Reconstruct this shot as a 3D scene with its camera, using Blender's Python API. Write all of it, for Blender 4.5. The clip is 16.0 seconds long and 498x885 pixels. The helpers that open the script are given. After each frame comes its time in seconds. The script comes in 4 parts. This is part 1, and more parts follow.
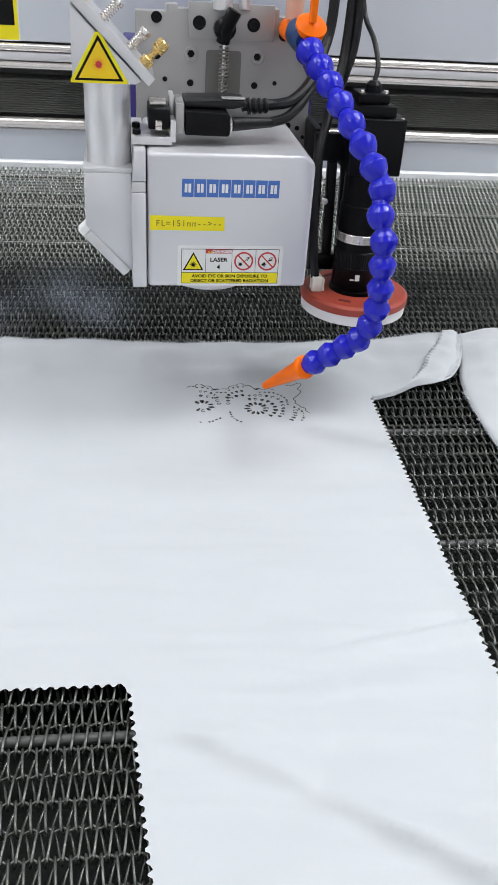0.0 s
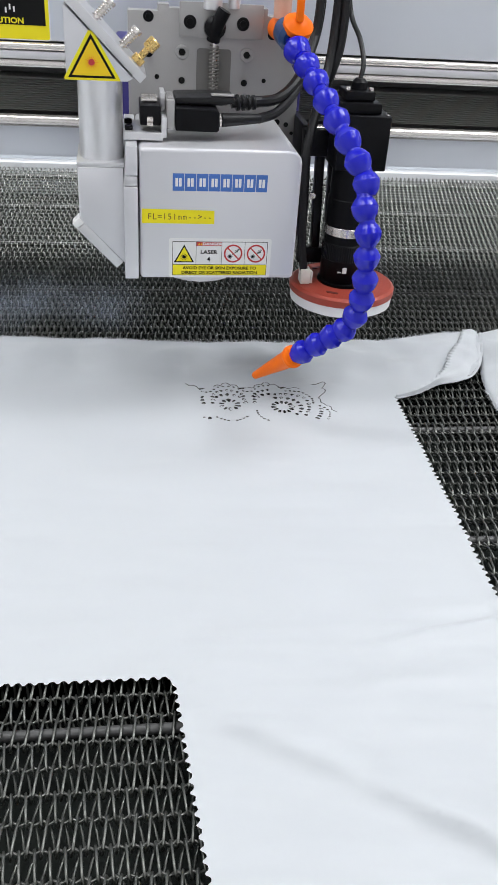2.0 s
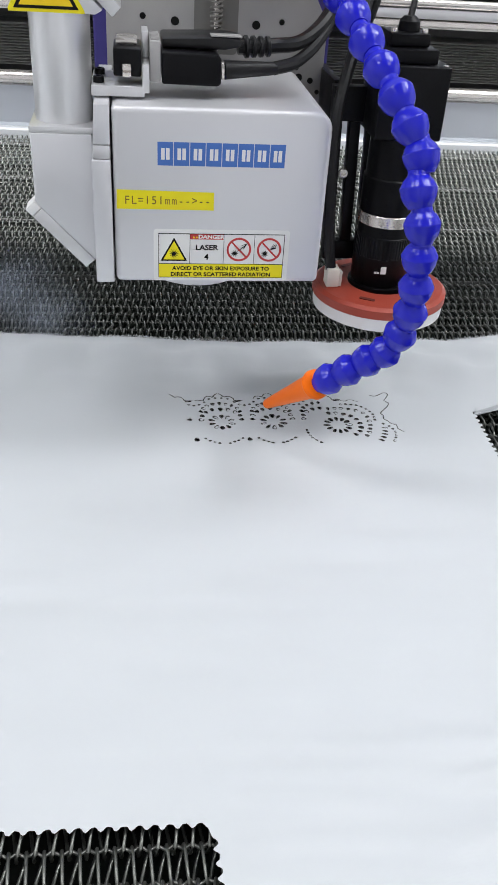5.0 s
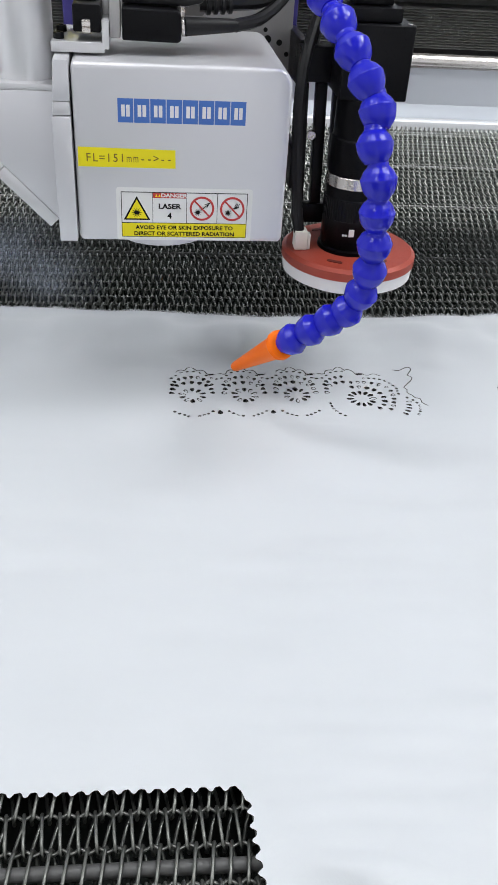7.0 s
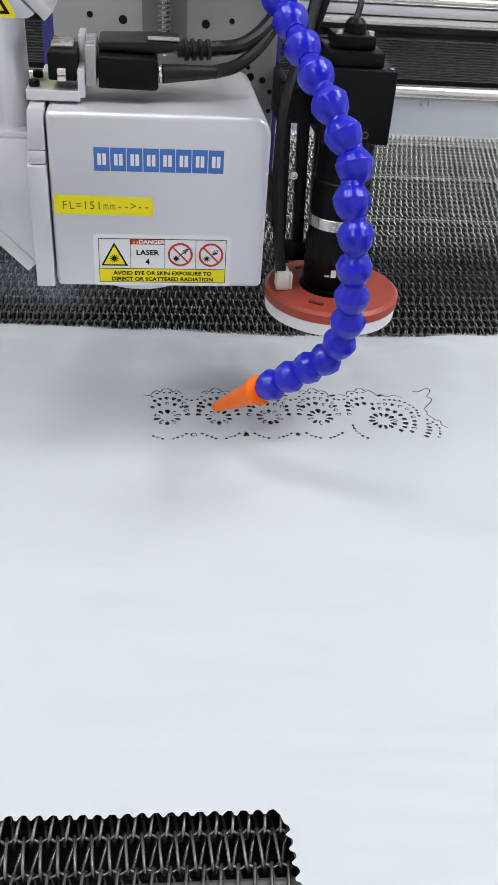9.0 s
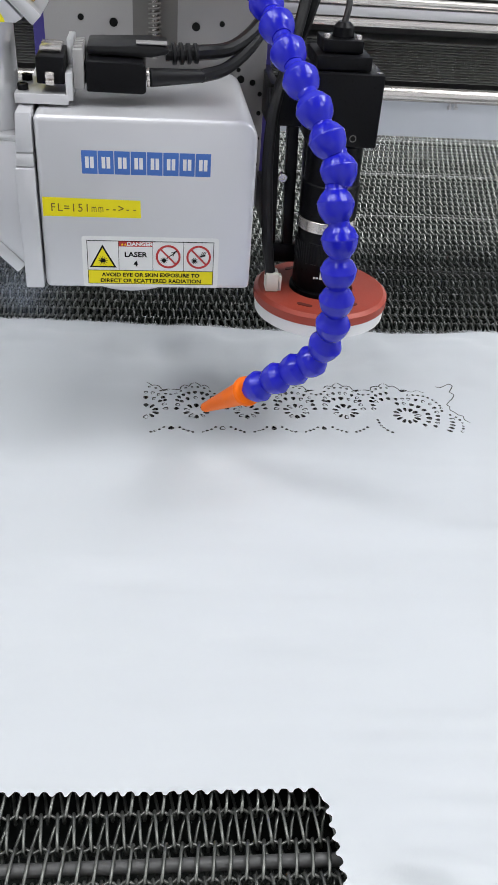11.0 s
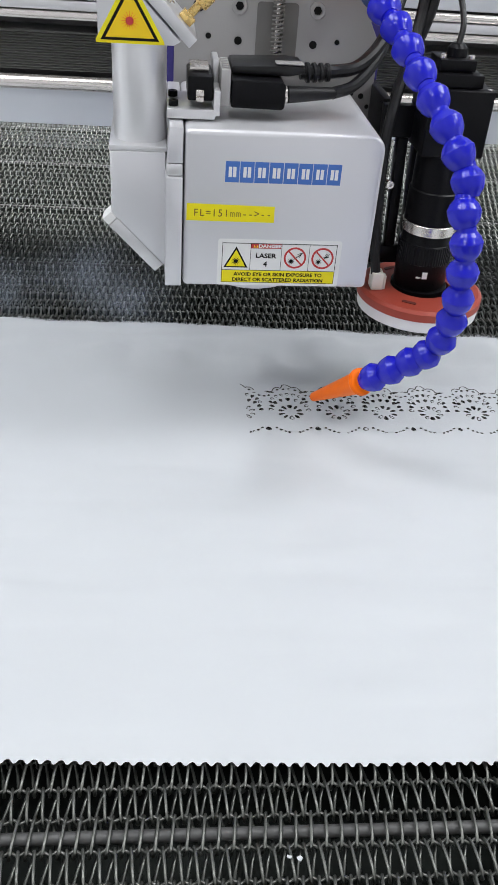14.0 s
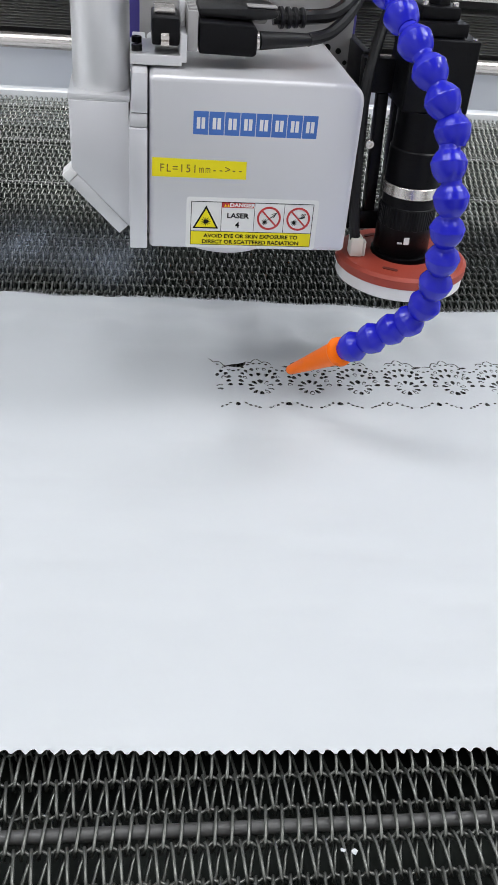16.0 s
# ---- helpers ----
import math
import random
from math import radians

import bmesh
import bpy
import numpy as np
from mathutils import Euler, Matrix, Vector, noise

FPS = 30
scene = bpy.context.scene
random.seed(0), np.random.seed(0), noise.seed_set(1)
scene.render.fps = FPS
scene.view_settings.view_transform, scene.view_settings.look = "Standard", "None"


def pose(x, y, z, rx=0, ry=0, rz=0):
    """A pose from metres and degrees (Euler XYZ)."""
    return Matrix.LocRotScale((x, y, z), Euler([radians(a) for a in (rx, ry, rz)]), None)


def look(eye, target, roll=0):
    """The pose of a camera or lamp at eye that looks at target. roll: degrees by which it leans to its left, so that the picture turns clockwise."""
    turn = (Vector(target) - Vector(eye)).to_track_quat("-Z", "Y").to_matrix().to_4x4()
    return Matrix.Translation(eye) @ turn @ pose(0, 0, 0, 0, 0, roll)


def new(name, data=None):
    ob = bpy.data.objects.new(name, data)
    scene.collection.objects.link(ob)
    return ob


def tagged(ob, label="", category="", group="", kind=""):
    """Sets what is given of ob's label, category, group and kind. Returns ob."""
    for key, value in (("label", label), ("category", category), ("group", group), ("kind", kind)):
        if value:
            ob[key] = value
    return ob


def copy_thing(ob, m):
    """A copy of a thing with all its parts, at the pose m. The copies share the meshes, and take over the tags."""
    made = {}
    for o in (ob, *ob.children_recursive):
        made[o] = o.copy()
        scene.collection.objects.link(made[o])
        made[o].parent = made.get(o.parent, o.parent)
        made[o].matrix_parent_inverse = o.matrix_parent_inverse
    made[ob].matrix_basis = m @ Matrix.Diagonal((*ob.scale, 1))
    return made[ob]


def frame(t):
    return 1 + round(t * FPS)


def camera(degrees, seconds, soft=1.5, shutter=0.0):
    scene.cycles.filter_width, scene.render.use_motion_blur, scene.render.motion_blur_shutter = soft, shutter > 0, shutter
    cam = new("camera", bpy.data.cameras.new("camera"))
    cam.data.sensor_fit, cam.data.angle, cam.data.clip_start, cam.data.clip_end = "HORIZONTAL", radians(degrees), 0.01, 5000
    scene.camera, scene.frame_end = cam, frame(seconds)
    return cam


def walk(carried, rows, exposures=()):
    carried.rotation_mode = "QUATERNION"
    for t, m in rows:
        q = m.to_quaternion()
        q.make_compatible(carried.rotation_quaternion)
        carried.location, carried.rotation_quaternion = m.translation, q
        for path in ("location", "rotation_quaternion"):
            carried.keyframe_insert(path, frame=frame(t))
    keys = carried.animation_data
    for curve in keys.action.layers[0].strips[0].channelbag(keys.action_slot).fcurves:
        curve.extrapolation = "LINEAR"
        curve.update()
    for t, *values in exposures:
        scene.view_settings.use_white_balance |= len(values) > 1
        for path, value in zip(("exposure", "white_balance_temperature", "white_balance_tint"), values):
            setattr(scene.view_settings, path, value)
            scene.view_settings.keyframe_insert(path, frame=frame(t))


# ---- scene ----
import collections

from mathutils.geometry import delaunay_2d_cdt

cam = camera(32.66, 16.0)
# seconds, eye, target, roll
ROWS = (
    (0.0, (-0.0738, -0.6804, 0.4256), (0.0136, -0.0964, 0.0497), 3.95),
    (0.5, (-0.0753, -0.6838, 0.4253), (0.0103, -0.0998, 0.0491), 3.63),
    (1.0, (-0.0876, -0.6850, 0.4265), (0.0004, -0.1008, 0.0510), 3.96),
    (1.5, (-0.0879, -0.6855, 0.4277), (-0.0016, -0.1007, 0.0528), 3.65),
    (2.0, (-0.1032, -0.6867, 0.4285), (-0.0144, -0.1031, 0.0523), 3.99),
    (2.5, (-0.1056, -0.6782, 0.4253), (-0.0147, -0.0935, 0.0512), 3.96),
    (3.0, (-0.1172, -0.6533, 0.4117), (-0.0287, -0.0700, 0.0350), 3.58),
    (3.5, (-0.1030, -0.6077, 0.3918), (-0.0252, -0.0285, 0.0065), 3.66),
    (6.0, (-0.1133, -0.5297, 0.3648), (-0.0379, 0.0455, -0.0269), 3.97),
    (6.5, (-0.1143, -0.5322, 0.3538), (-0.0430, 0.0427, -0.0392), 3.67),
    (7.0, (-0.1217, -0.5385, 0.3638), (-0.0521, 0.0320, -0.0358), 3.88),
    (7.5, (-0.1324, -0.5387, 0.3688), (-0.0635, 0.0309, -0.0322), 3.96),
    (8.0, (-0.1337, -0.5443, 0.3714), (-0.0642, 0.0234, -0.0322), 4.33),
    (8.5, (-0.1368, -0.5376, 0.3873), (-0.0674, 0.0293, -0.0174), 4.23),
    (11.0, (-0.1637, -0.5509, 0.3996), (-0.0983, 0.0139, -0.0088), 4.34),
    (11.5, (-0.1629, -0.5534, 0.4016), (-0.0965, 0.0108, -0.0073), 4.45),
    (12.0, (-0.1682, -0.5563, 0.4084), (-0.0958, 0.0062, -0.0020), 4.99),
    (12.5, (-0.1694, -0.5587, 0.4028), (-0.1065, 0.0043, -0.0084), 4.53),
    (13.0, (-0.1725, -0.5604, 0.4063), (-0.1101, 0.0006, -0.0077), 4.79),
    (13.5, (-0.2201, -0.5690, 0.4144), (-0.1577, -0.0072, 0.0015), 4.70),
    (14.0, (-0.2876, -0.5736, 0.4191), (-0.2245, -0.0109, 0.0075), 4.54),
    (14.5, (-0.2940, -0.5697, 0.3956), (-0.2277, -0.0072, -0.0159), 4.56),
    (15.0, (-0.3067, -0.5562, 0.3961), (-0.2313, 0.0030, -0.0181), 5.04),
    (15.5, (-0.3058, -0.5519, 0.3930), (-0.2280, 0.0073, -0.0208), 5.22),
    (16.0, (-0.3155, -0.5546, 0.3840), (-0.2372, 0.0053, -0.0288), 5.18),
)
walk(cam, [(t, look(eye, target, roll)) for t, eye, target, roll in ROWS], exposures=((0.0, 0.0), (16.0, 0.0)))

# the head's way along the gantry (x) and the gantry's way over the table (y)
TRAVEL = ((0.0, 0.0000, 0.0055), (0.5, -0.0103, -0.0037), (1.0, -0.0161, 0.0014), (1.5, -0.0267, -0.0032), (2.0, -0.0343, 0.0238), (2.5, -0.0432, -0.0047), (3.0, -0.0493, -0.0136), (3.5, -0.0513, -0.0051), (6.0, -0.0906, -0.0005), (6.5, -0.1027, -0.0003), (7.0, -0.1100, 0.0125), (7.5, -0.1202, -0.0008), (8.0, -0.1270, 0.0170), (8.5, -0.1362, -0.0016), (11.0, -0.1790, -0.0203), (11.5, -0.1800, -0.0025), (12.0, -0.1824, 0.0229), (12.5, -0.1944, -0.0049), (13.0, -0.1981, -0.0000), (13.5, -0.2041, -0.0029), (14.0, -0.2144, -0.0025), (14.5, -0.2248, -0.0031), (15.0, -0.2346, 0.0108), (15.5, -0.2439, -0.0037), (16.0, -0.2524, -0.0043))
HEAD_YAW = 1.445

# ---------------------------------------------------------------- light
world = bpy.data.worlds.new("workshop_air")
scene.world = world
world.use_nodes = True
world.node_tree.nodes["Background"].inputs[0].default_value = (0.75, 0.85, 1.0, 1)
world.node_tree.nodes["Background"].inputs[1].default_value = 0.08
LAMP_POWER = 10.35
LAMP_COLOUR = (0.96, 0.975, 1.0)
# unseen lamps in three rows: place, share of the power, and how far they hang below the ceiling
# the strong rear row is added to brighten the far end of the belt
LAMP_SPOTS = [(-1.15, -1.30, 0.62, 0.0), (1.15, -1.10, 0.60, 0.0), (-1.35, 0.0, 1.0, 0.0), (-0.60, -0.30, 0.66, 0.0), (0.75, -0.15, 0.78, 0.0), (1.40, 0.0, 1.65, 0.0), (-1.3, 1.6, 4.4, 0.15), (0.0, 1.6, 4.4, 0.15), (1.3, 1.6, 4.4, 0.15)]
CEILING = 1.95


# ---------------------------------------------------------------- materials
def material(name, colour, rough=0.5, metal=0.0, grain=0.0, grain_size=400.0, spread=0.08, spread_size=12.0, coat=0.0, stretch=(1, 1, 1), spec=0.5):
    """A surface with a broad and a fine variation of colour and gloss, and fine relief."""
    m = bpy.data.materials.new(name)
    m.use_nodes = True
    nodes, links = m.node_tree.nodes, m.node_tree.links
    bsdf = nodes["Principled BSDF"]
    bsdf.inputs["Metallic"].default_value = metal
    bsdf.inputs["Coat Weight"].default_value = coat
    bsdf.inputs["Specular IOR Level"].default_value = spec
    place = nodes.new("ShaderNodeTexCoord")
    scale = nodes.new("ShaderNodeMapping")
    scale.inputs["Scale"].default_value = stretch
    links.new(place.outputs["Object"], scale.inputs["Vector"])
    broad = nodes.new("ShaderNodeTexNoise")
    broad.inputs["Scale"].default_value = spread_size
    broad.inputs["Detail"].default_value = 4
    fine = nodes.new("ShaderNodeTexNoise")
    fine.inputs["Scale"].default_value = grain_size
    fine.inputs["Detail"].default_value = 3
    for n in (broad, fine):
        links.new(scale.outputs[0], n.inputs["Vector"])
    ramp = nodes.new("ShaderNodeMix")
    ramp.data_type = "RGBA"
    ramp.inputs[6].default_value = (*[c * (1 - spread) for c in colour], 1)
    ramp.inputs[7].default_value = (*[min(1, c * (1 + spread)) for c in colour], 1)
    links.new(broad.outputs["Fac"], ramp.inputs[0])
    links.new(ramp.outputs[2], bsdf.inputs["Base Color"])
    gloss = nodes.new("ShaderNodeMapRange")
    gloss.inputs[3].default_value = max(0.03, rough - 0.08)
    gloss.inputs[4].default_value = min(1, rough + 0.08)
    links.new(fine.outputs["Fac"], gloss.inputs[0])
    links.new(gloss.outputs[0], bsdf.inputs["Roughness"])
    if grain:
        bump = nodes.new("ShaderNodeBump")
        bump.inputs["Strength"].default_value = grain
        bump.inputs["Distance"].default_value = 0.0004
        links.new(fine.outputs["Fac"], bump.inputs["Height"])
        links.new(bump.outputs[0], bsdf.inputs["Normal"])
    return m


WIRE = material("dark_steel_wire", (0.155, 0.160, 0.147), 0.40, 0.85, 0.03, 900, 0.3, 22)
ROD = material("black_steel_rod", (0.10, 0.10, 0.098), 0.52, 0.4, 0.2, 500, 0.3, 18)
TRAY = material("black_tray", (0.018, 0.021, 0.019), 0.9, 0.0, 0.3, 200, 0.5, 14, spec=0.1)
SILVER = material("silver_paint", (0.69, 0.69, 0.71), 0.40, 0.55, 0.12, 1600, 0.03, 14)
ALUMINIUM = material("brushed_aluminium", (0.68, 0.68, 0.69), 0.34, 0.65, 0.15, 300, 0.05, 20, stretch=(1, 1, 9))
PLATE = material("machined_plate", (0.38, 0.372, 0.365), 0.42, 0.4, 0.2, 700, 0.07, 25)
# dull steel of the spring, also the plate colour darkened for its shaded recess
DULL_AND_SHADED = material("dull_steel_and_recess_shade", (0.17, 0.165, 0.155), 0.55, 0.3, 0.2, 700, 0.1, 25)
TUBE = material("bright_drawn_tube", (0.80, 0.80, 0.81), 0.36, 0.7, 0.1, 300, 0.05, 20, stretch=(1, 1, 0.05))
STEEL = material("polished_steel", (0.74, 0.70, 0.66), 0.25, 0.8, 0.0, 600, 0.06, 30, stretch=(0.01, 1, 1))
BLACK = material("black_plastic", (0.005, 0.005, 0.006), 0.30, 0.0, 0.06, 900, 0.2, 30, spec=0.13)
BLACK_METAL = material("black_anodised", (0.006, 0.006, 0.007), 0.30, 0.0, 0.0, 900, 0.2, 25, spec=0.12)
RUBBER = material("black_cable", (0.010, 0.010, 0.011), 0.42, 0.0, 0.1, 700, 0.2, 40, spec=0.25)
GREY_RUBBER = material("grey_moulding", (0.012, 0.012, 0.013), 0.36, 0.0, 0.08, 900, 0.1, 40, spec=0.25)
BLUE_PLASTIC = material("blue_hose_plastic", (0.009, 0.011, 0.47), 0.21, 0.0, 0.0, 500, 0.1, 60, spec=0.42)
INDIGO = material("indigo_plate", (0.05, 0.04, 0.22), 0.4, 0.3, 0.0, 500, 0.1, 20)
ORANGE = material("orange_plastic", (1.0, 0.17, 0.001), 0.45, 0.0, 0.1, 700, 0.05, 60, spec=0.2)
PEACH = material("peach_plastic", (0.62, 0.36, 0.27), 0.4, 0.0, 0.1, 700, 0.08, 60)
TEAL = material("dark_blue_valve", (0.010, 0.045, 0.14), 0.35, 0.0, 0.1, 700, 0.1, 60)
BRASS = material("brass", (0.74, 0.52, 0.20), 0.28, 1.0, 0.2, 600, 0.08, 60)
RED = material("brick_red_anodised", (0.36, 0.055, 0.032), 0.45, 0.1, 0.3, 900, 0.1, 40)
RED_SHADE = material("shaded_red_recess", (0.10, 0.014, 0.010), 0.6, 0.0, 0.2, 900, 0.1, 40)
DIFFUSER = material("white_diffuser", (0.80, 0.80, 0.80), 0.4, 0.0, 0.0, 300, 0.02, 30)
PANEL = material("pale_grey_paint", (0.69, 0.72, 0.765), 0.4, 0.0, 0.15, 500, 0.03, 3)
BELLOWS = material("grey_bellows", (0.165, 0.168, 0.155), 0.45, 0.0, 0.1, 300, 0.2, 14)
YELLOW = material("yellow_sticker", (0.86, 0.74, 0.0), 0.4, 0.0, 0.0, 500, 0.03, 20)
AMBER = material("amber_print", (0.88, 0.60, 0.0), 0.4, 0.0, 0.0, 500, 0.06, 60)
WHITE_STICKER = material("white_sticker", (0.80, 0.80, 0.79), 0.38, 0.0, 0.0, 500, 0.02, 20)
BLUE_STICKER = material("blue_sticker", (0.055, 0.16, 0.50), 0.4, 0.0, 0.0, 500, 0.06, 60)
RED_STICKER = material("red_sticker", (0.50, 0.035, 0.035), 0.4, 0.0, 0.0, 500, 0.05, 60)
ORANGE_STICKER = material("orange_print", (0.85, 0.16, 0.01), 0.4, 0.0, 0.0, 500, 0.05, 60)
INK = material("black_ink", (0.008, 0.008, 0.008), 0.5, spec=0.12)
BROWN_INK = material("brown_ink", (0.16, 0.11, 0.01), 0.5)
WHITE_PLUG = material("white_connector", (0.72, 0.69, 0.62), 0.45, 0.0, 0.1, 700, 0.05, 60)
WALL = material("white_wall", (0.66, 0.66, 0.67), 0.8, 0.0, 0.2, 60, 0.04, 1.5)
CEILING_PAINT = material("grey_ceiling", (0.27, 0.27, 0.27), 0.85, 0.0, 0.2, 60, 0.05, 1.5)
FLOOR = material("grey_floor", (0.52, 0.53, 0.54), 0.5, 0.0, 0.2, 80, 0.1, 1.2)
FRAME = material("white_machine_paint", (0.70, 0.71, 0.72), 0.42, 0.0, 0.1, 300, 0.03, 3)


def cloth_material(name):
    """White satin: fine weave, soft sheen."""
    m = material(name, (0.57, 0.594, 0.613), 0.44, 0.0, 0.0, 500, 0.02, 9, spec=0.3)
    nodes, links = m.node_tree.nodes, m.node_tree.links
    bsdf = nodes["Principled BSDF"]
    bsdf.inputs["Sheen Weight"].default_value = 0.15
    place = nodes.new("ShaderNodeTexCoord")
    waves = []
    for axis in ("X", "Y"):
        w = nodes.new("ShaderNodeTexWave")
        w.bands_direction = axis
        w.inputs["Scale"].default_value = 900
        w.inputs["Distortion"].default_value = 1.5
        links.new(place.outputs["Object"], w.inputs["Vector"])
        waves.append(w)
    both = nodes.new("ShaderNodeMath")
    both.operation = "ADD"
    for i, w in enumerate(waves):
        links.new(w.outputs["Fac"], both.inputs[i])
    bump = nodes.new("ShaderNodeBump")
    bump.inputs["Strength"].default_value = 0.12
    bump.inputs["Distance"].default_value = 0.0002
    links.new(both.outputs[0], bump.inputs["Height"])
    links.new(bump.outputs[0], bsdf.inputs["Normal"])
    return m


CLOTH = cloth_material("white_satin")
SCORCH = material("scorched_cut_edge", (0.05, 0.032, 0.022), 0.8, 0.0, 0.0, 600, 0.4, 90, spec=0.1)


def glow_material(name, colour, strength):
    m = bpy.data.materials.new(name)
    m.use_nodes = True
    b = m.node_tree.nodes["Principled BSDF"]
    b.inputs["Emission Color"].default_value = (*colour, 1)
    b.inputs["Emission Strength"].default_value = strength
    return m


TUBE_GLOW = glow_material("lamp_diffuser", LAMP_COLOUR, 2.0)


# ---------------------------------------------------------------- mesh tools
def part(name, bm, mat, parent=None, label="", smooth=35):
    """One mesh object from a bmesh, under a thing or a part."""
    me = bpy.data.meshes.new(name)
    bmesh.ops.recalc_face_normals(bm, faces=bm.faces)
    for f in bm.faces:
        f.smooth = True
    bm.to_mesh(me)
    bm.free()
    me.set_sharp_from_angle(angle=radians(smooth))
    me.materials.append(mat)
    ob = new(name, me)
    ob.parent = parent
    return tagged(ob, label)


def thing(name, label, category, group="", kind="", at=(0, 0, 0)):
    ob = new(name)
    ob.location = at
    ob.empty_display_size = 0.05
    return tagged(ob, label, category, group, kind)


def bevel(bm, r, segments=2, angle=30):
    edges = [e for e in bm.edges if len(e.link_faces) == 2 and e.calc_face_angle() > radians(angle)]
    bmesh.ops.bevel(bm, geom=edges, offset=r, segments=segments, affect="EDGES", profile=0.5, clamp_overlap=True)


def block(x0, x1, y0, y1, z0, z1, r=0.0006, segments=2, bm=None):
    own = bmesh.new()
    bmesh.ops.create_cube(own, size=1)
    for v in own.verts:
        v.co = Vector(((x0 + x1) / 2 + v.co.x * (x1 - x0), (y0 + y1) / 2 + v.co.y * (y1 - y0), (z0 + z1) / 2 + v.co.z * (z1 - z0)))
    if r:
        bevel(own, r, segments)
    return join(own, bm)


def join(own, bm):
    if bm is None:
        return own
    me = bpy.data.meshes.new("joint")
    own.to_mesh(me)
    own.free()
    bm.from_mesh(me)
    bpy.data.meshes.remove(me)
    return bm


def prism(outline, y0, y1, r=0.0006, bm=None, segments=2):
    """An outline in x and z, drawn through from y0 to y1."""
    own = bmesh.new()
    front = [own.verts.new((x, y0, z)) for x, z in outline]
    back = [own.verts.new((x, y1, z)) for x, z in outline]
    n = len(outline)
    own.faces.new(front)
    own.faces.new(back[::-1])
    for i in range(n):
        own.faces.new((front[i], front[(i + 1) % n], back[(i + 1) % n], back[i]))
    bmesh.ops.recalc_face_normals(own, faces=own.faces)
    if r:
        bevel(own, r, segments, 40)
    return join(own, bm)


def rounded(x0, x1, z0, z1, r, n=5):
    """A rounded rectangle's outline; r: one radius, or four from the lower left on, anticlockwise."""
    rs = r if isinstance(r, tuple) else (r,) * 4
    pts = []
    for (cx, cz, a), q in zip(((x0, z0, 180), (x1, z0, 270), (x1, z1, 0), (x0, z1, 90)), rs):
        sx, sz = (1 if cx == x0 else -1), (1 if cz == z0 else -1)
        for k in range(n + 1):
            w = radians(a + 90 * k / n)
            pts.append((cx + sx * q + q * math.cos(w), cz + sz * q + q * math.sin(w)))
    return pts


def lathe(profile, m=None, sides=28, bm=None, closed=True):
    """Turns (radius, height) pairs round z, then lays the result into the pose m."""
    own = bmesh.new()
    rings = []
    for r, z in profile:
        rings.append([own.verts.new((r * math.cos(2 * math.pi * k / sides), r * math.sin(2 * math.pi * k / sides), z)) for k in range(sides)])
    for a, b in zip(rings, rings[1:]):
        for k in range(sides):
            own.faces.new((a[k], a[(k + 1) % sides], b[(k + 1) % sides], b[k]))
    if closed:
        own.faces.new(rings[0][::-1])
        own.faces.new(rings[-1])
    if m is not None:
        own.transform(m)
    return join(own, bm)


def along(a, b):
    """A pose at a whose z points at b."""
    d = Vector(b) - Vector(a)
    return Matrix.Translation(a) @ d.to_track_quat("Z", "Y").to_matrix().to_4x4()


def rod(a, b, r, sides=16, chamfer=0.0, bm=None):
    n = (Vector(b) - Vector(a)).length
    c = chamfer
    prof = [(r, 0), (r, n)] if not c else [(r - c, 0), (r, c), (r, n - c), (r - c, n)]
    return lathe(prof, along(a, b), sides, bm)


def spline(points, per=8):
    """A smooth way through points."""
    p = [Vector(q) for q in points]
    p = [2 * p[0] - p[1], *p, 2 * p[-1] - p[-2]]
    out = []
    for i in range(1, len(p) - 2):
        for k in range(per):
            t = k / per
            out.append(0.5 * ((2 * p[i]) + (p[i + 1] - p[i - 1]) * t + (2 * p[i - 1] - 5 * p[i] + 4 * p[i + 1] - p[i + 2]) * t**2 + (3 * p[i] - p[i - 1] - 3 * p[i + 1] + p[i + 2]) * t**3))
    out.append(p[-2])
    return out


def sweep(points, r, sides=10, bm=None):
    """A round wire along points."""
    own = bmesh.new()
    rings, last = [], None
    for i, p in enumerate(points):
        d = (points[min(i + 1, len(points) - 1)] - points[max(i - 1, 0)]).normalized()
        side = d.orthogonal().normalized() if last is None else (last - d * last.dot(d)).normalized()
        last = side
        up = d.cross(side)
        rings.append([own.verts.new(p + (side * math.cos(2 * math.pi * k / sides) + up * math.sin(2 * math.pi * k / sides)) * r) for k in range(sides)])
    for a, b in zip(rings, rings[1:]):
        for k in range(sides):
            own.faces.new((a[k], a[(k + 1) % sides], b[(k + 1) % sides], b[k]))
    own.faces.new(rings[0][::-1])
    own.faces.new(rings[-1])
    return join(own, bm)


def cable(name, points, r, mat, parent, label=""):
    return part(name, sweep(spline(points, 8), r), mat, parent, label)


def lettering(name, body, x, z, height, y, mat, parent, label="", align="CENTER", squeeze=1.0, bold=0.0):
    """Flat letters that face -y, with their base line at z."""
    c = bpy.data.curves.new("letters", "FONT")
    c.body, c.size, c.align_x, c.extrude, c.offset, c.resolution_u = body, height / 0.7, align, 0.00005, bold, 3
    o = new("letters", c)
    bpy.context.view_layer.update()
    me = bpy.data.meshes.new_from_object(o)
    bpy.data.objects.remove(o)
    bm = bmesh.new()
    bm.from_mesh(me)
    bpy.data.meshes.remove(me)
    bm.transform(Matrix.Translation((x, y, z)) @ pose(0, 0, 0, 90) @ Matrix.Diagonal((squeeze, 1, 1, 1)))
    return part(name, bm, mat, parent, label)


